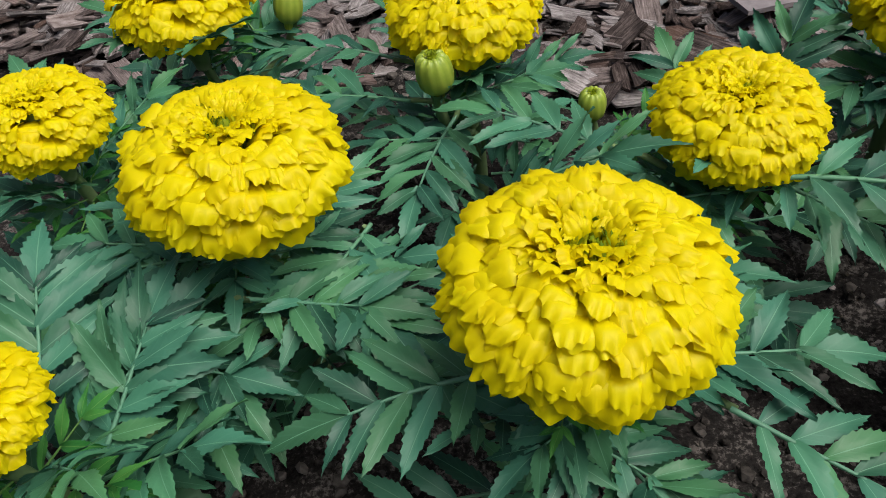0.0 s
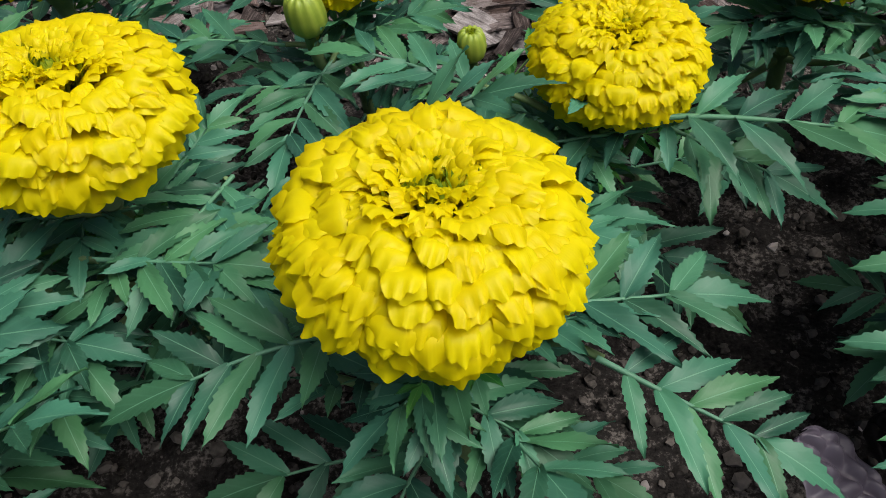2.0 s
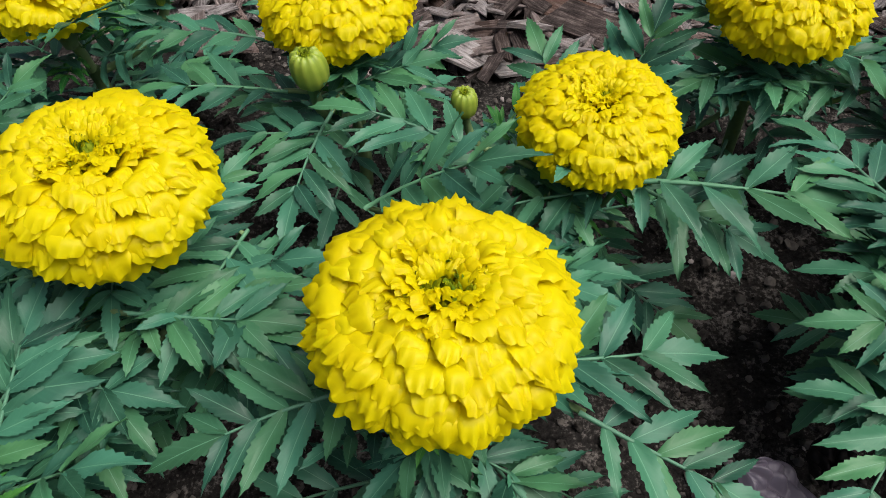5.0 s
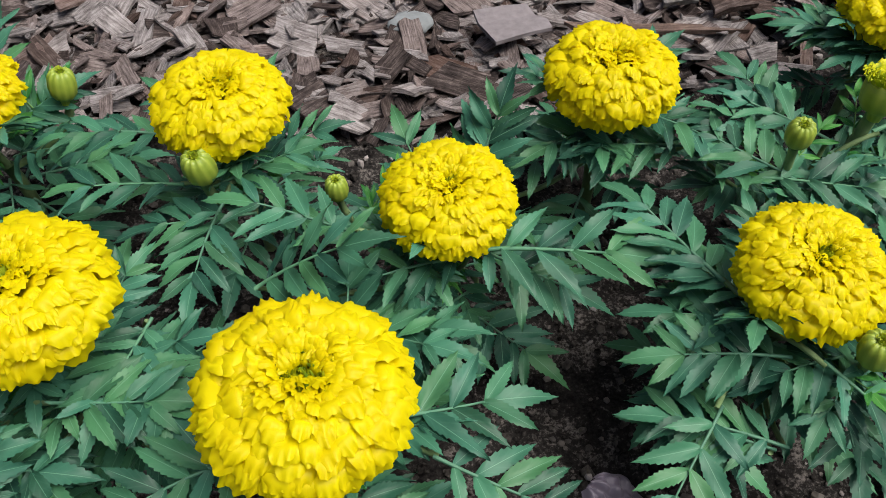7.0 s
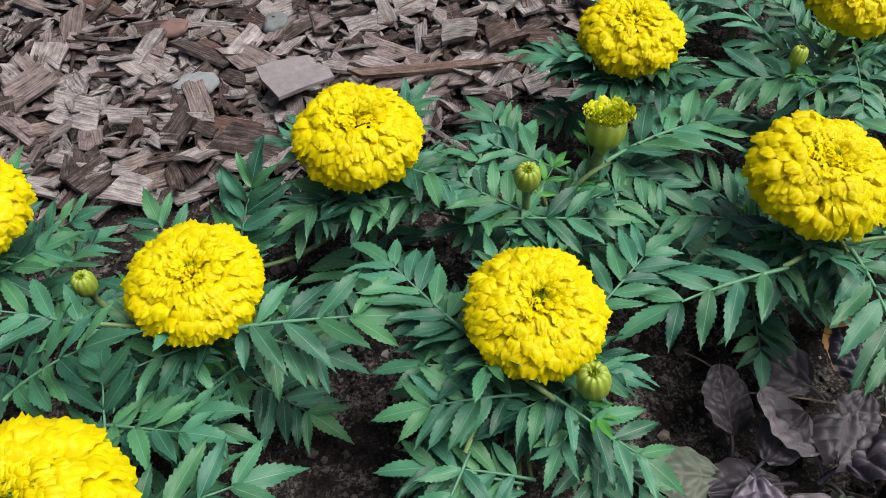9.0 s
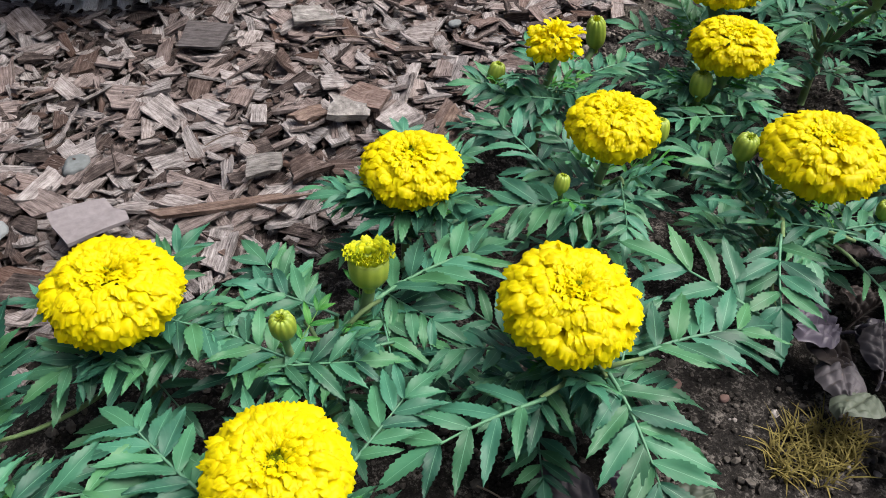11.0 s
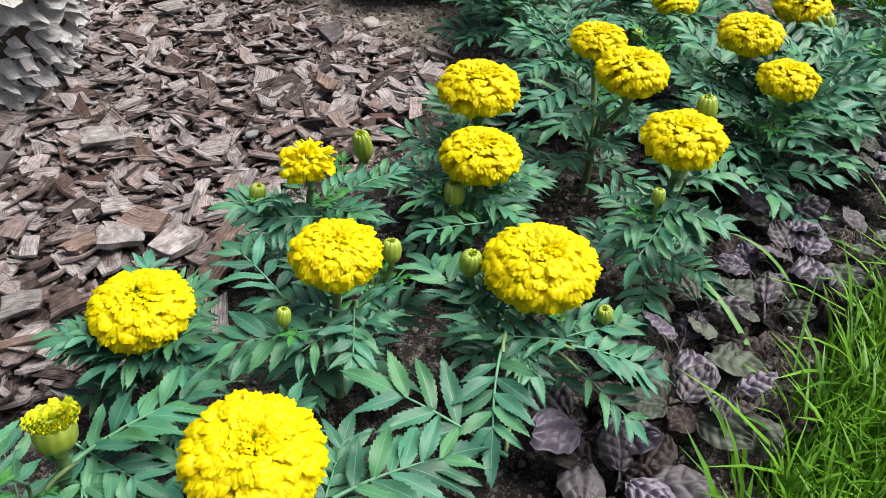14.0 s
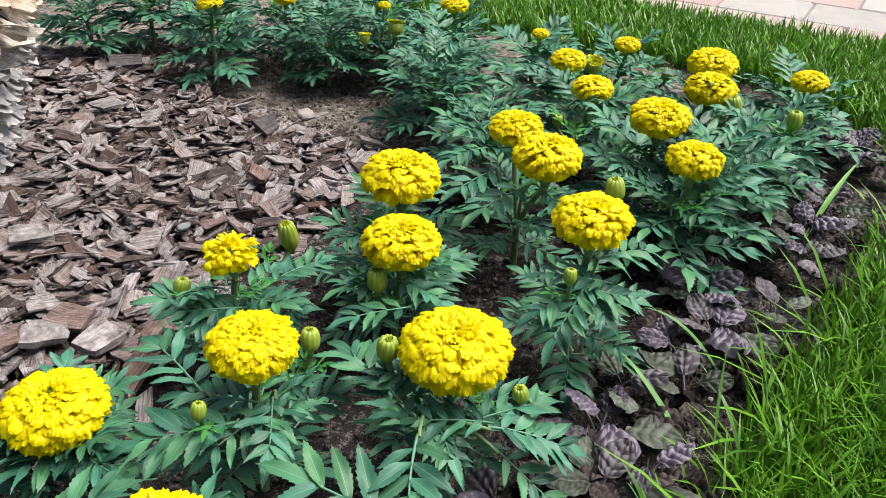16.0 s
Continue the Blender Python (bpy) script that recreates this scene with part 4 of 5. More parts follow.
# ---- purple-leaved edging plants ----
def quilted_leaf_mesh(seed, material, puff):
    """An oval leaf, one unit long along y, blistered between its sunken veins, on a short stalk."""
    rg, bag = random.Random(seed), Bag()
    nu, nv, vs, uv = 40, 24, [], []
    cup, bow, k = rg.uniform(-0.35, 0.1), rg.uniform(0.0, 0.3), rg.uniform(3.8, 4.8)
    twist = rg.uniform(-0.15, 0.15)
    for i in range(nu + 1):
        u = i / nu
        half = 0.40 * math.sin(math.pi * min(1.0, 0.05 + 0.93 * u)) ** 0.6 + 0.012 * math.sin(24 * u + seed)
        for j in range(nv + 1):
            v = 2 * j / nv - 1
            av = abs(v)
            cells = math.sqrt(abs(math.sin(math.pi * (k * u - 0.9 * av + 0.15))) + 0.02)
            cells *= 0.25 + 0.75 * math.sqrt(abs(math.sin(math.pi * (2.1 * av + 0.15 * math.sin(9 * u)))) + 0.02)
            mid = 1 - math.exp(-(av / 0.10) ** 2)
            z = puff * cells * mid * (1 - 0.5 * av ** 4) + 0.06 * noise.noise((half * v * 4, u * 4, seed)) + cup * v * v * 0.5 - bow * (u - 0.3) ** 2 + twist * v * u
            vs.append((half * v, u, z))
            uv.append((u, v))
    bag.add(vs, grid_faces(nu, nv), uv)
    tube(bag, arc((0, 0.02, -0.03), (0, -0.35, -0.20), (0, 0, 0.05)), [0.03] * 7, 5)
    return bag.mesh("leaf", material)


QUILTED = [quilted_leaf_mesh(500 + k, PURPLE_LEAF, 0.14) for k in range(6)]
FLATTER = [quilted_leaf_mesh(520 + k, GREY_LEAF, 0.10) for k in range(5)]
DULL = [quilted_leaf_mesh(540 + k, DULL_LEAF, 0.07) for k in range(5)]
DEAD = [quilted_leaf_mesh(560 + k, DEAD_LEAF, 0.16) for k in range(4)]


def edging_plant(x, y, seed, quilted, flat, dull, size=0.044, dead=5):
    """A loose rosette: young quilted leaves stand up in its middle, older flat ones lie round it on the soil."""
    rg = random.Random(seed)
    plant = tagged(new("bugleweed"), "low bugleweed with quilted dark purple leaves beside the lawn", "bugleweed", "purple edging plants")
    plant.location = (x, y, 0)
    n = quilted + flat + dull + dead
    kinds = [QUILTED] * quilted + [FLATTER, DULL] * min(flat, dull) + [FLATTER] * (flat - min(flat, dull)) + [DULL] * (dull - min(flat, dull)) + [DEAD] * dead
    for k, kind in enumerate(kinds):
        f = k / n
        az = k * 2.4 + seed * 1.7
        d = 0.006 + 0.032 * f
        up = 0.42 - 0.42 * f + rg.uniform(-0.12, 0.12)
        m = Matrix.Translation((d * math.cos(az), d * math.sin(az), 0.004 + 0.020 * (1 - f) + 0.004 * rg.random())) @ Matrix.Rotation(az - math.pi / 2, 4, "Z") \
            @ Matrix.Rotation(up, 4, "X") @ Matrix.Rotation(rg.uniform(-0.35, 0.35), 4, "Y") @ Matrix.Scale(size * rg.uniform(0.72, 1.08), 4)
        piece("leaf", rg.choice(kind), plant, m)
    return plant


for k, (px, py, nq, nf, nd, big_leaf) in enumerate((
        (0.240, 0.200, 1, 1, 0, 0.036), (0.418, 0.200, 1, 3, 1, 0.044), (0.462, 0.190, 1, 3, 1, 0.044), (0.502, 0.222, 1, 2, 1, 0.044),
        (0.722, 0.285, 2, 2, 0, 0.042), (0.715, 0.235, 1, 2, 1, 0.044), (0.800, 0.262, 0, 1, 3, 0.038), (0.850, 0.310, 3, 1, 2, 0.044), (0.842, 0.252, 2, 1, 2, 0.042),
        (0.905, 0.335, 0, 1, 3, 0.040), (0.950, 0.305, 0, 1, 3, 0.036), (0.985, 0.345, 3, 0, 1, 0.032), (1.040, 0.335, 2, 2, 2, 0.046), (1.088, 0.390, 3, 2, 2, 0.046),
        (1.120, 0.322, 0, 1, 2, 0.032), (1.252, 0.372, 1, 2, 2, 0.036), (1.315, 0.408, 3, 2, 1, 0.040), (1.390, 0.425, 1, 2, 1, 0.036), (1.575, 0.492, 3, 3, 2, 0.044), (1.610, 0.520, 2, 2, 1, 0.042))):
    edging_plant(px, py, 20 + k, nq, nf, nd, big_leaf, 1 if px < 0.6 else 3)


# ---- paved path beyond the lawn ----
def paver_mesh(a, b, h, material):
    bag, r = Bag(), 0.006
    v = [(x, y, z) for z, o in ((-h, 0), (-r, 0), (0, r)) for x, y in ((o, o), (a - o, o), (a - o, b - o), (o, b - o))]
    f = [(8, 9, 10, 11)] + [(i * 4 + k, i * 4 + (k + 1) % 4, (i + 1) * 4 + (k + 1) % 4, (i + 1) * 4 + k) for i in (0, 1) for k in range(4)]
    bag.add(v, f, [(q[0], q[1]) for q in v])
    return bag.mesh("paver", material, False)


along = (PAVE_A - PAVE_B).normalized()
across = Vector((along.y, -along.x, 0))
pavement = tagged(new("pavement", mesh_of("pavement", [PAVE_B + along * a + across * b + Vector((0, 0, 0.006)) for a, b in ((-1.79, 0.01), (2.68, 0.01), (2.68, 1.88), (-1.79, 1.88))], [(0, 1, 2, 3)], PEBBLE)),
                  "garden path of pink and white concrete pavers", "pavement", kind="structure")
edge_me = paver_mesh(0.197, 0.097, 0.04, PAVER_PINK)
big = [paver_mesh(0.197, 0.197, 0.04, k) for k in (PAVER_PINK, PAVER_WHITE)]
rg = random.Random(3)
for i in range(-9, 14):
    for j in range(-1, 9):
        o = PAVE_B + along * (0.2 * i + (0.1 if j % 2 else 0)) + across * (0 if j < 0 else 0.1 + 0.2 * j)
        m = Matrix(((along.x, across.x, 0, o.x), (along.y, across.y, 0, o.y), (0, 0, 1, 0.014 + rg.uniform(-0.002, 0.002)), (0, 0, 0, 1)))
        piece("paver", edge_me if j < 0 else big[1 if (i + 2 * j) % 4 < 2 else 0], pavement, m)


# ---- lawn ----
def blade(bag, x, y, h, w, az, lean, z0=-0.015):
    c, s = math.cos(az), math.sin(az)
    px, py = -s * w, c * w
    pts = []
    for f in (0.0, 0.4, 0.75, 1.0):
        o = lean * h * f * f
        pts.append((x + c * o, y + s * o, z0 + h * f * (1 - 0.25 * lean * f)))
    vs, uv = [], []
    for (a, b, z), k in zip(pts[:3], (1.0, 0.9, 0.65)):
        vs += [(a - px * k, b - py * k, z), (a + px * k, b + py * k, z)]
        uv += [(0, -1), (0, 1)]
    vs.append(pts[3])
    uv.append((1, 0))
    bag.add(vs, [(0, 1, 3, 2), (2, 3, 5, 4), (4, 5, 6)], uv)


def lawn():
    rg, bag = random.Random(17), Bag()
    n = 0
    while n < 60000:
        x, y = rg.uniform(0.45, 2.3), rg.uniform(-0.1, 2.2)
        if x > 1.35 and rg.random() < 0.35:
            continue
        if x > 1.5 and y < 0.25 and rg.random() < 0.7:
            continue
        if not inside(LAWN_EDGE, x + rg.gauss(0, 0.012), y + rg.gauss(0, 0.012)):
            continue
        if (Vector((x, y, 0)) - PAVE_B).dot(across) > 0.0:
            continue
        far = x > 1.6
        blade(bag, x, y, rg.uniform(0.026, 0.070), rg.choice((0.0009, 0.0012, 0.0016, 0.0023)) * (1.4 if far else 1), rg.uniform(0, 6.3), rg.uniform(0.05, 0.85))
        n += 1
    for k in range(70):
        s = rg.random()
        x, y = 0.72 + 0.85 * s, np.interp(0.72 + 0.85 * s, [0.70, 0.84, 1.0, 1.15, 1.40, 1.57], [0.145, 0.20, 0.25, 0.28, 0.35, 0.40]) + rg.uniform(-0.03, 0.02)
        blade(bag, x, y, rg.uniform(0.05, 0.11), rg.uniform(0.0014, 0.0032), rg.uniform(1.2, 3.6), rg.uniform(0.3, 1.2))
    ob = new("lawn_grass", bag.mesh("lawn_grass", GRASS))
    return tagged(ob, "bright green mown lawn grass along the bed", "grass", kind="stuff")


lawn()


BLADE = make_plain("long_grass_blade", (0.06, 0.17, 0.04), (0.15, 0.34, 0.08), 60, 0.42, share=0.2)


def long_blade(base, tip, sag, width):
    """A broad blade of grass that arches from the lawn over the bed, keeled along its middle."""
    bag, pts = Bag(), arc(base, tip, sag, 12)
    way = np.array(tip, dtype=float) - np.array(base)
    side = np.cross(way, (0, 0, 1.0))
    side /= np.linalg.norm(side)
    vs, uv = [], []
    for i, p in enumerate(pts):
        w = 0.5 * width * min(1.0, 0.55 + 0.12 * i) * (1 - (i / 11) ** 3)
        for k in (-1, 0, 1):
            vs.append(p + side * w * k + np.array((0, 0, -0.35 * w if k == 0 else 0.0)))
            uv.append((i / 11, k))
    bag.add(vs, grid_faces(11, 2), uv)
    return tagged(new("grass_blade", bag.mesh("grass_blade", BLADE)), "long broad blade of grass leaning over the bed's edge", "grass", "long grass blades")


long_blade((0.905, 0.262, 0.0), (0.911, 0.354, 0.046), (0, 0, 0.008), 0.0062)
long_blade((1.322, 0.410, 0.0), (1.455, 0.432, 0.062), (0, 0, 0.012), 0.0075)
long_blade((0.930, 0.250, 0.0), (0.930, 0.262, 0.105), (0.004, 0.004, 0), 0.0050)
long_blade((1.000, 0.290, 0.0), (0.962, 0.372, 0.060), (0, 0, 0.020), 0.0055)
long_blade((0.800, 0.205, 0.0), (0.775, 0.225, 0.075), (0, 0, 0.010), 0.0060)


MOSS = make_plain("moss", (0.10, 0.08, 0.02), (0.24, 0.20, 0.06), 90, 0.7, share=0.2)
moss_bag, rg = Bag(), random.Random(44)
for k in range(420):
    a, d = rg.uniform(0, 6.3), 0.028 * math.sqrt(rg.random())
    blade(moss_bag, 0.655 + 1.4 * d * math.cos(a), 0.225 + 0.8 * d * math.sin(a), rg.uniform(0.010, 0.022), 0.0007, rg.uniform(0, 6.3), rg.uniform(0.4, 1.3))
tagged(new("moss_tuft", moss_bag.mesh("moss_tuft", MOSS)), "small tuft of dry olive-brown moss on the soil", "moss", kind="stuff")


# ---- bark mulch ----
def chip_mesh(seed):
    """A flat splinter of bark, one unit long: ridged along its grain, with ends broken off unevenly."""
    rg, bag = random.Random(seed), Bag()
    wd, th = rg.choice((0.22, 0.40, 0.55, 0.68, 0.80)) * rg.uniform(0.85, 1.15), rg.uniform(0.04, 0.11)
    lines, nu = 4, 3
    bend, cup, taper = rg.uniform(-0.025, 0.035), rg.uniform(-0.05, 0.08), rg.uniform(-0.35, 0.35)
    ridge = [rg.uniform(-0.03, 0.045) for _ in range(lines)]
    skews, rough = [rg.uniform(-0.22, 0.22) for _ in (0, 1)], rg.choice((0.03, 0.05, 0.12))
    ends = [[(-0.5 if e == 0 else 0.5) + skews[e] * (2 * q / (lines - 1) - 1) + rg.uniform(-rough, rough) for q in range(lines)] for e in (0, 1)]
    vs, uv = [], []
    for i in range(nu + 1):
        f = i / nu
        for sz in (1, -1):
            for q in range(lines):
                x = ends[0][q] * (1 - f) + ends[1][q] * f
                c = 2 * q / (lines - 1) - 1
                y = c * wd / 2 * (1 + taper * (f - 0.5)) + rg.uniform(-0.02, 0.02)
                z = sz * th / 2 * rg.uniform(0.75, 1.15) + (ridge[q] if sz > 0 else 0) * wd + bend * (1 - (2 * f - 1) ** 2) + cup * wd * c * c
                vs.append((x, y, z))
                uv.append((x, y + (0.37 if sz > 0 else 0)))
    k = lines
    ring = list(range(k)) + [2 * k - 1 - q for q in range(k)]
    n = 2 * k
    fs = [(i * n + ring[a], i * n + ring[(a + 1) % n], (i + 1) * n + ring[(a + 1) % n], (i + 1) * n + ring[a]) for i in range(nu) for a in range(n)]
    fs += [(e * n + q, e * n + q + 1, e * n + k + q + 1, e * n + k + q) for e in (0, nu) for q in range(k - 1)]
    # texture places in metres for a chip of about 3 cm
    bag.add(vs, fs, np.array(uv) * 0.03)
    return bag.mesh("bark_chip", BARK, False)


CHIPS = [chip_mesh(600 + k) for k in range(40)]


def mulch():
    rg = random.Random(23)
    bed = tagged(new("mulch"), "loose layer of brown and grey bark chips", "mulch", kind="structure")
    rest, singles, n = [], 0, 0
    while n < 30000:
        x, y = rg.uniform(-0.6, 1.06), rg.uniform(0.5, 1.8)
        if not inside(MULCH_EDGE, x + rg.gauss(0, 0.02), y + rg.gauss(0, 0.02)):
            continue
        f = n / 30000
        size = rg.choice((0.007, 0.010, 0.013, 0.017, 0.021, 0.027, 0.034)) * rg.uniform(0.8, 1.2) * (1.02 if f > 0.8 else 0.90) if f < 0.972 else rg.uniform(0.030, 0.044)
        z = -0.014 + 0.020 * f + rg.uniform(-0.002, 0.003)
        m = Matrix.Translation((x, y, z)) @ Matrix.Rotation(rg.uniform(0, 6.3), 4, "Z") @ Matrix.Rotation(rg.gauss(0, 0.30), 4, "X") \
            @ Matrix.Rotation(rg.gauss(0, 0.26), 4, "Y") @ Matrix.Scale(size, 4)
        me = rg.choice(CHIPS)
        if singles < 300 and f > 0.55 and y < 0.95:
            piece("bark_chip", me, bed, m)
            singles += 1
        else:
            rest.append((me, m))
        n += 1
    me = joined("bark_chips", rest, BARK)
    me.polygons.foreach_set("use_smooth", [False] * len(me.polygons))
    tagged(piece("bark_chips", me, bed), kind="stuff")
    return bed


mulch()


# ---- crumbs and small stones on the soil ----
def crumb_mesh(seed, material):
    rg, bm = random.Random(seed), bmesh.new()
    bmesh.ops.create_icosphere(bm, subdivisions=1, radius=0.5)
    for v in bm.verts:
        v.co *= rg.uniform(0.7, 1.25)
        v.co.z *= 0.7
    vs, fs = [tuple(v.co) for v in bm.verts], [tuple(v.index for v in f.verts) for f in bm.faces]
    bm.free()
    return mesh_of("crumb", vs, fs, material, [(0, 0)] * len(vs), False)


def crumbs(name, label, material, count, sizes, seed, far=False):
    rg = random.Random(seed)
    kinds, places = [crumb_mesh(700 + k, material) for k in range(6)], []
    while len(places) < count:
        x, y = rg.uniform(0.6 if far else -0.25, 1.5), rg.uniform(0.1, 1.7)
        if (y > 0.62 + 0.25 * max(0.0, x - 0.5)) != far or inside(MULCH_EDGE, x, y) or inside(LAWN_EDGE, x, y):
            continue
        size = rg.choice(sizes) * rg.uniform(0.7, 1.3)
        m = Matrix.Translation((x, y, ground_height(x, y) + size * 0.2)) @ Matrix.Rotation(rg.uniform(0, 6), 4, "Z") @ Matrix.Rotation(rg.uniform(0, 6), 4, "X") @ Matrix.Scale(size, 4)
        places.append((rg.choice(kinds), m))
    me = joined(name, places, material)
    me.polygons.foreach_set("use_smooth", [False] * len(me.polygons))
    tagged(new(name, me), label, "soil", kind="stuff")


crumbs("soil_crumbs", "dark crumbs and clods of garden soil", CRUMB, 14000, (0.0015, 0.002, 0.003, 0.004, 0.005, 0.007), 31)
crumbs("small_stones", "small grey stones scattered on the soil", PEBBLE, 380, (0.002, 0.003, 0.004, 0.006), 32)


crumbs("dry_soil_crumbs", "dry grey crumbs of soil at the far side of the bed", DRY_CRUMB, 8000, (0.002, 0.003, 0.004, 0.005, 0.007), 33, True)


def stone(x, y, size, flat, material, label, turn):
    rg, bm = random.Random(int(x * 1000)), bmesh.new()
    bmesh.ops.create_icosphere(bm, subdivisions=3, radius=0.5)
    for v in bm.verts:
        v.co *= 1 + 0.22 * noise.noise(v.co * 2.2 + Vector((x * 50, y * 50, 0)))
        v.co = v.co.lerp(Vector((round(v.co.x * 4) / 4, round(v.co.y * 4) / 4, v.co.z)), 0.35)
        v.co.z = flat * max(-0.3, min(0.3, v.co.z))
        v.co.y *= 0.75
    me = bpy.data.meshes.new("stone")
    bm.to_mesh(me)
    bm.free()
    me.materials.append(material)
    me.polygons.foreach_set("use_smooth", [True] * len(me.polygons))
    ob = new("stone", me)
    ob.matrix_basis = Matrix.Translation((x, y, 0.006)) @ Matrix.Rotation(turn, 4, "Z") @ Matrix.Scale(size, 4)
    return tagged(ob, label, "stone")


GREEN_STONE = make_plain("green_stone", (0.09, 0.10, 0.103), (0.22, 0.24, 0.25), 120, 0.8, 0.5, 0.001)
RED_STONE = make_plain("red_stone", (0.11, 0.068, 0.06), (0.20, 0.13, 0.115), 120, 0.8, 0.5, 0.001)
PALE_STONE = make_plain("pale_stone", (0.11, 0.098, 0.092), (0.27, 0.245, 0.23), 110, 0.85, 0.5, 0.001)
stone(0.168, 0.659, 0.040, 0.45, GREEN_STONE, "flat grey-green stone lying on the bark mulch", 0.2)
stone(0.249, 0.729, 0.030, 0.5, GREEN_STONE, "small blue-grey stone lying on the bark mulch", 1.0)
stone(0.157, 0.751, 0.030, 0.5, RED_STONE, "small dull red stone lying on the bark mulch", 0.5)
stone(0.592, 0.301, 0.011, 0.7, RED_STONE, "little brown pebble on the dark soil", 0.5)
stone(0.616, 0.278, 0.008, 0.7, RED_STONE, "little brown pebble on the dark soil", 0.1)

stone(0.690, 0.850, 0.018, 0.5, GREEN_STONE, "small blue-grey stone lying on the bark mulch", 0.6)
stone(0.693, 0.944, 0.018, 0.6, PALE_STONE, "small whitish stone lying on the bark mulch", 0.2)
stone(0.985, 1.093, 0.036, 0.5, PALE_STONE, "pale pinkish-grey stone on the dry soil", 1.1)

TWIG = make_plain("dry_twig", (0.12, 0.09, 0.07), (0.26, 0.21, 0.17), 90, 0.8)


def twig(a, b, sag, r, label):
    bag = Bag()
    tube(bag, arc(a, b, sag, 12), list(np.linspace(r, r * 0.5, 12)), 5)
    return tagged(new("twig", bag.mesh("twig", TWIG)), label, "twig")


twig((0.425, 0.262, 0.004), (0.53, 0.205, 0.006), (0, 0.004, 0.004), 0.0009, "thin dry stalk lying on the soil")
twig((0.432, 0.29, 0.003), (0.447, 0.25, 0.004), (0.003, 0, 0.003), 0.0007, "thin dry stalk lying on the soil")
twig((0.36, 0.70, 0.016), (0.40, 0.66, 0.02), (0.012, 0.01, 0.01), 0.0006, "thin curled straw on the bark mulch")
twig((0.52, 0.86, 0.016), (0.60, 0.80, 0.018), (0.006, 0, 0.006), 0.0009, "thin dry stalk on the bark mulch")



def wood(name, seed, x, y, length, width, thick, turn, label, category, material=None, z=0.014, tip=0.0):
    """One remarkable splinter on top of the mulch, length along its grain."""
    me = chip_mesh(seed)
    ob = tagged(piece(name, me), label, category)
    own = [max(v.co[k] for v in me.vertices) - min(v.co[k] for v in me.vertices) for k in range(3)]
    if material:
        me.materials[0] = material
    ob.matrix_basis = Matrix.Translation((x, y, z)) @ Matrix.Rotation(turn, 4, "Z") @ Matrix.Rotation(tip, 4, "X") @ Matrix.Diagonal((length / own[0], width / own[1], thick / own[2], 1))
    return ob


wood("stick", 651, 0.351, 0.611, 0.150, 0.013, 0.007, -0.17, "long split reddish stick lying on the bark mulch", "stick", RED_WOOD)
wood("wood_plank", 652, 0.572, 0.628, 0.115, 0.024, 0.010, 0.80, "long pale brown splinter of wood on the mulch", "wood chip", RED_WOOD, 0.012, 0.25)
wood("bark_slab", 671, 0.407, 0.905, 0.055, 0.046, 0.006, -0.5, "flat dark grey slab of bark lying on the mulch", "bark", DARK_WOOD, 0.020, 0.12)
wood("wood_chip", 672, 0.500, 0.700, 0.038, 0.042, 0.010, 1.2, "whitish weathered chip of wood on the mulch", "wood chip", PALE_WOOD, 0.020, 0.2)
wood("wood_chip", 673, 0.527, 0.716, 0.046, 0.030, 0.009, -0.9, "thick ridged brown chip of bark on the mulch", "wood chip", None, 0.020, 0.2)
wood("wood_chip", 674, 0.400, 0.645, 0.036, 0.024, 0.009, -0.1, "whitish weathered chip of wood on the mulch", "wood chip", PALE_WOOD, 0.018, 0.2)
wood("wood_chip", 675, 0.434, 0.628, 0.042, 0.030, 0.009, 0.3, "thick ridged brown chip of bark on the mulch", "wood chip", None, 0.018, 0.1)
wood("wood_chip", 676, 0.540, 0.664, 0.042, 0.034, 0.009, 0.5, "thick ridged brown chip of bark on the mulch", "wood chip", None, 0.020, 0.2)
wood("wood_chip", 677, 0.530, 0.909, 0.050, 0.036, 0.007, -0.3, "flat pale grey chip of wood on the mulch", "wood chip", PALE_WOOD, 0.020, 0.15)
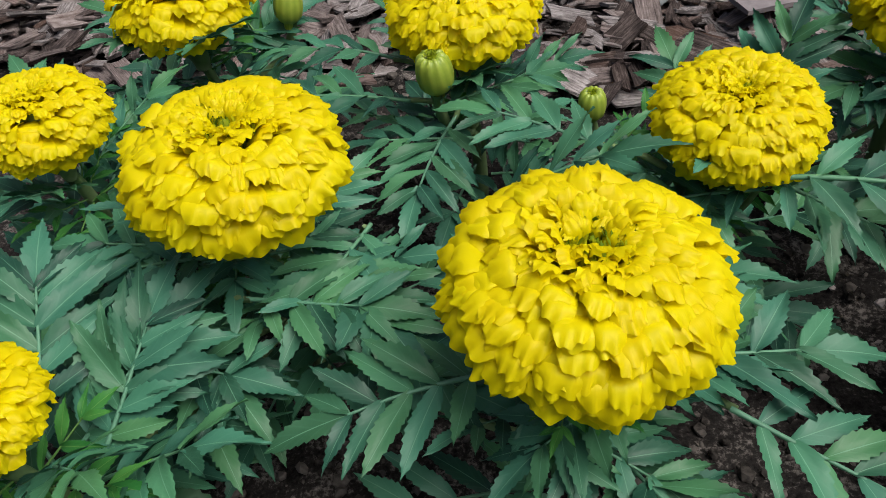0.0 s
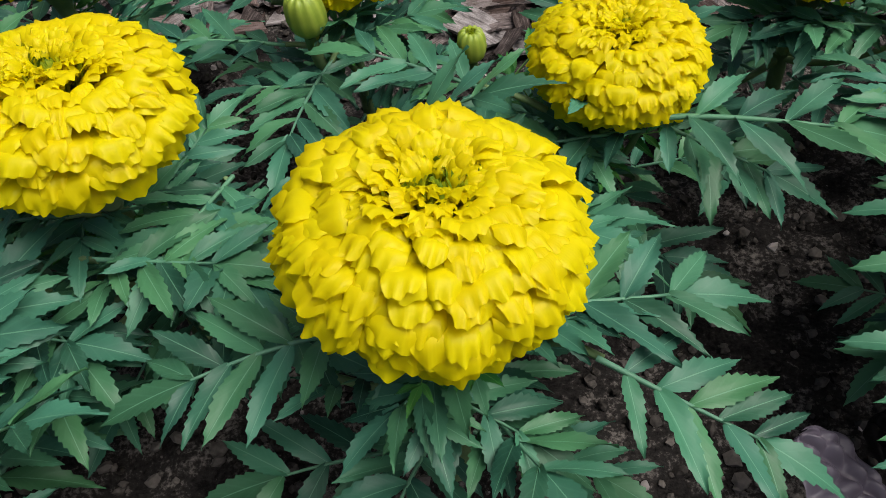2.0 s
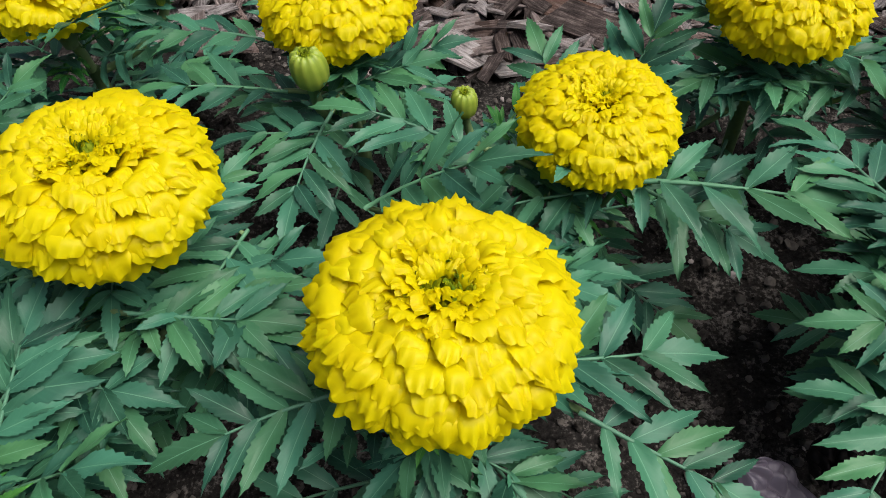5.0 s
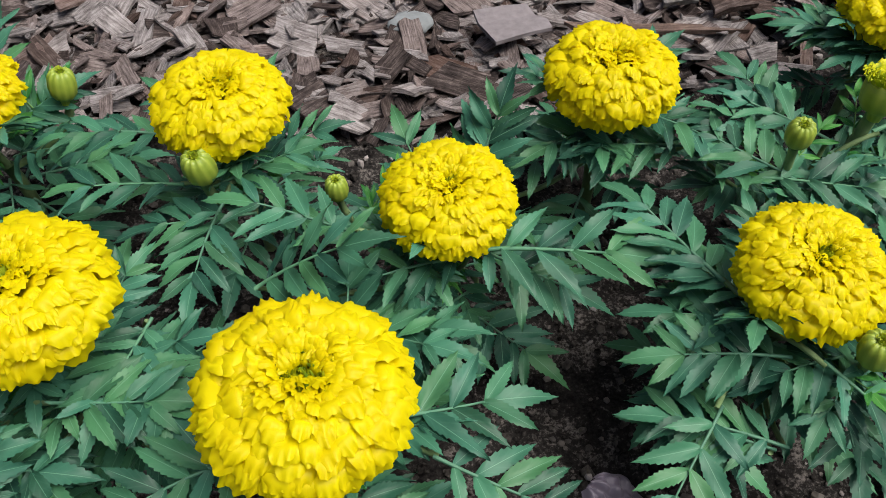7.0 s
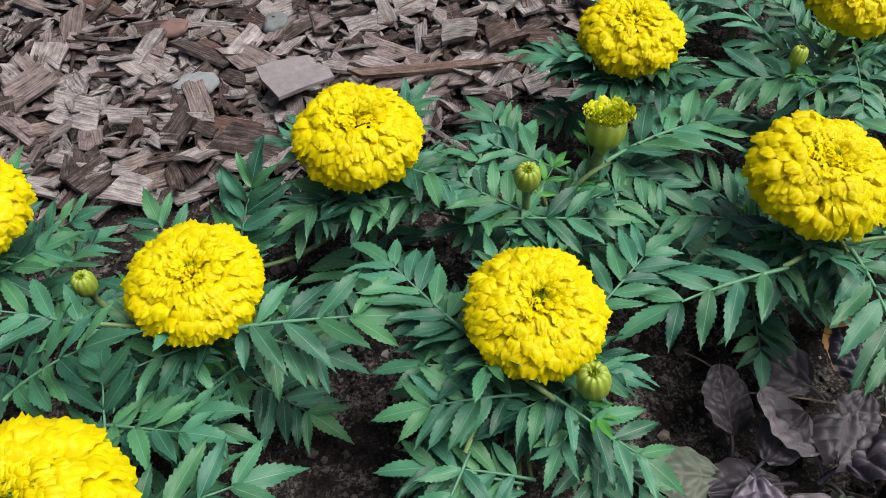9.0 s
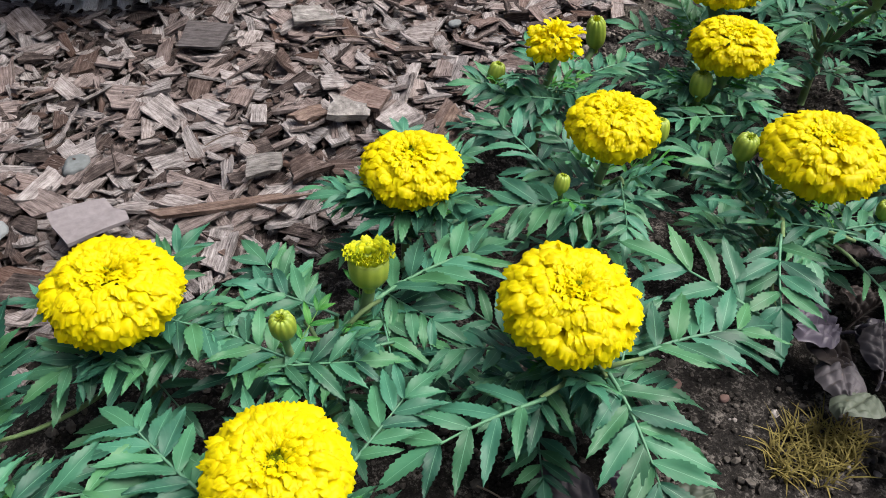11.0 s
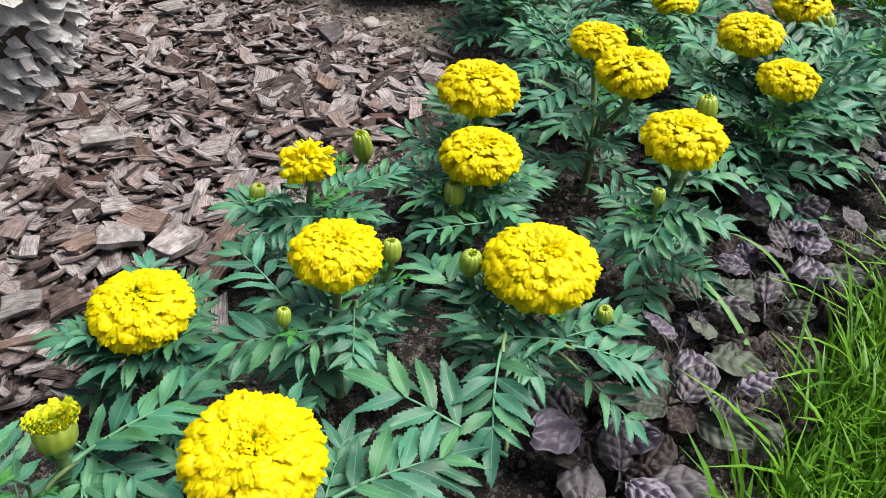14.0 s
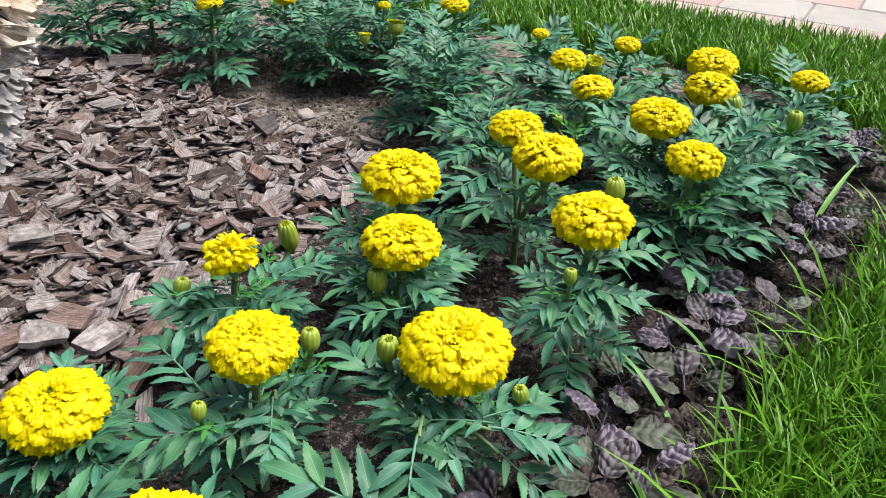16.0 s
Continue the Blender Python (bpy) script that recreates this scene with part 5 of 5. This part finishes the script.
wood("wood_chip", 678, 0.466, 0.712, 0.040, 0.022, 0.009, 0.1, "reddish brown chip of wood on the mulch", "wood chip", RED_WOOD, 0.016, 0.1)
wood("wood_chip", 681, 0.732, 0.899, 0.034, 0.026, 0.007, 1.3, "flat pale grey chip of wood on the mulch", "wood chip", PALE_WOOD, 0.018, 0.3)
wood("wood_chip", 682, 0.818, 0.909, 0.040, 0.032, 0.009, 0.9, "reddish brown chip of wood on the mulch", "wood chip", RED_WOOD, 0.018, 0.25)
wood("bark_slab", 683, 0.820, 1.474, 0.060, 0.034, 0.008, -0.4, "flat dark grey slab of bark lying on the mulch", "bark", DARK_WOOD, 0.016, 0.4)
wood("wood_chip", 684, 0.729, 1.271, 0.050, 0.034, 0.007, 0.2, "flat pale grey chip of wood on the mulch", "wood chip", PALE_WOOD, 0.018, 0.2)
wood("wood_chip", 685, 0.906, 1.069, 0.045, 0.036, 0.012, 0.4, "dark hollow curl of bark on the mulch", "bark", DARK_WOOD, 0.014, 0.5)
slab = tagged(piece("bark_slab", chip_mesh(663)), "broad flat grey-purple slab of bark lying on the mulch", "bark")
slab.data.materials[0] = make_plain("slab_grey", (0.085, 0.075, 0.080), (0.21, 0.19, 0.20), 140, 0.85, 0.5, 0.0015)
slab.matrix_basis = Matrix.Translation((0.252, 0.627, 0.018)) @ Matrix.Rotation(0.15, 4, "Z") @ Matrix.Diagonal((0.052, 0.060, 0.06, 1))

DRY_LEAF = make_leaf("dry_leaf", (0.20, 0.11, 0.035), (0.34, 0.20, 0.07), (0.36, 0.24, 0.1))
dry_bag = Bag()
leaflet(dry_bag, (0, 0, 0), (1, 0.3, 0.1), (0, 0, 1), 0.030, 0.010, 0.5, 0.3, 5)
leaflet(dry_bag, (0, 0, 0), (-0.3, -1, 0.15), (0, 0, 1), 0.022, 0.008, 0.6, 0.4, 5)
dry = tagged(new("dry_leaf", dry_bag.mesh("dry_leaf", DRY_LEAF)), "shrivelled orange-brown leaf on the dark soil", "leaf")
dry.location = (0.522, 0.273, 0.006)
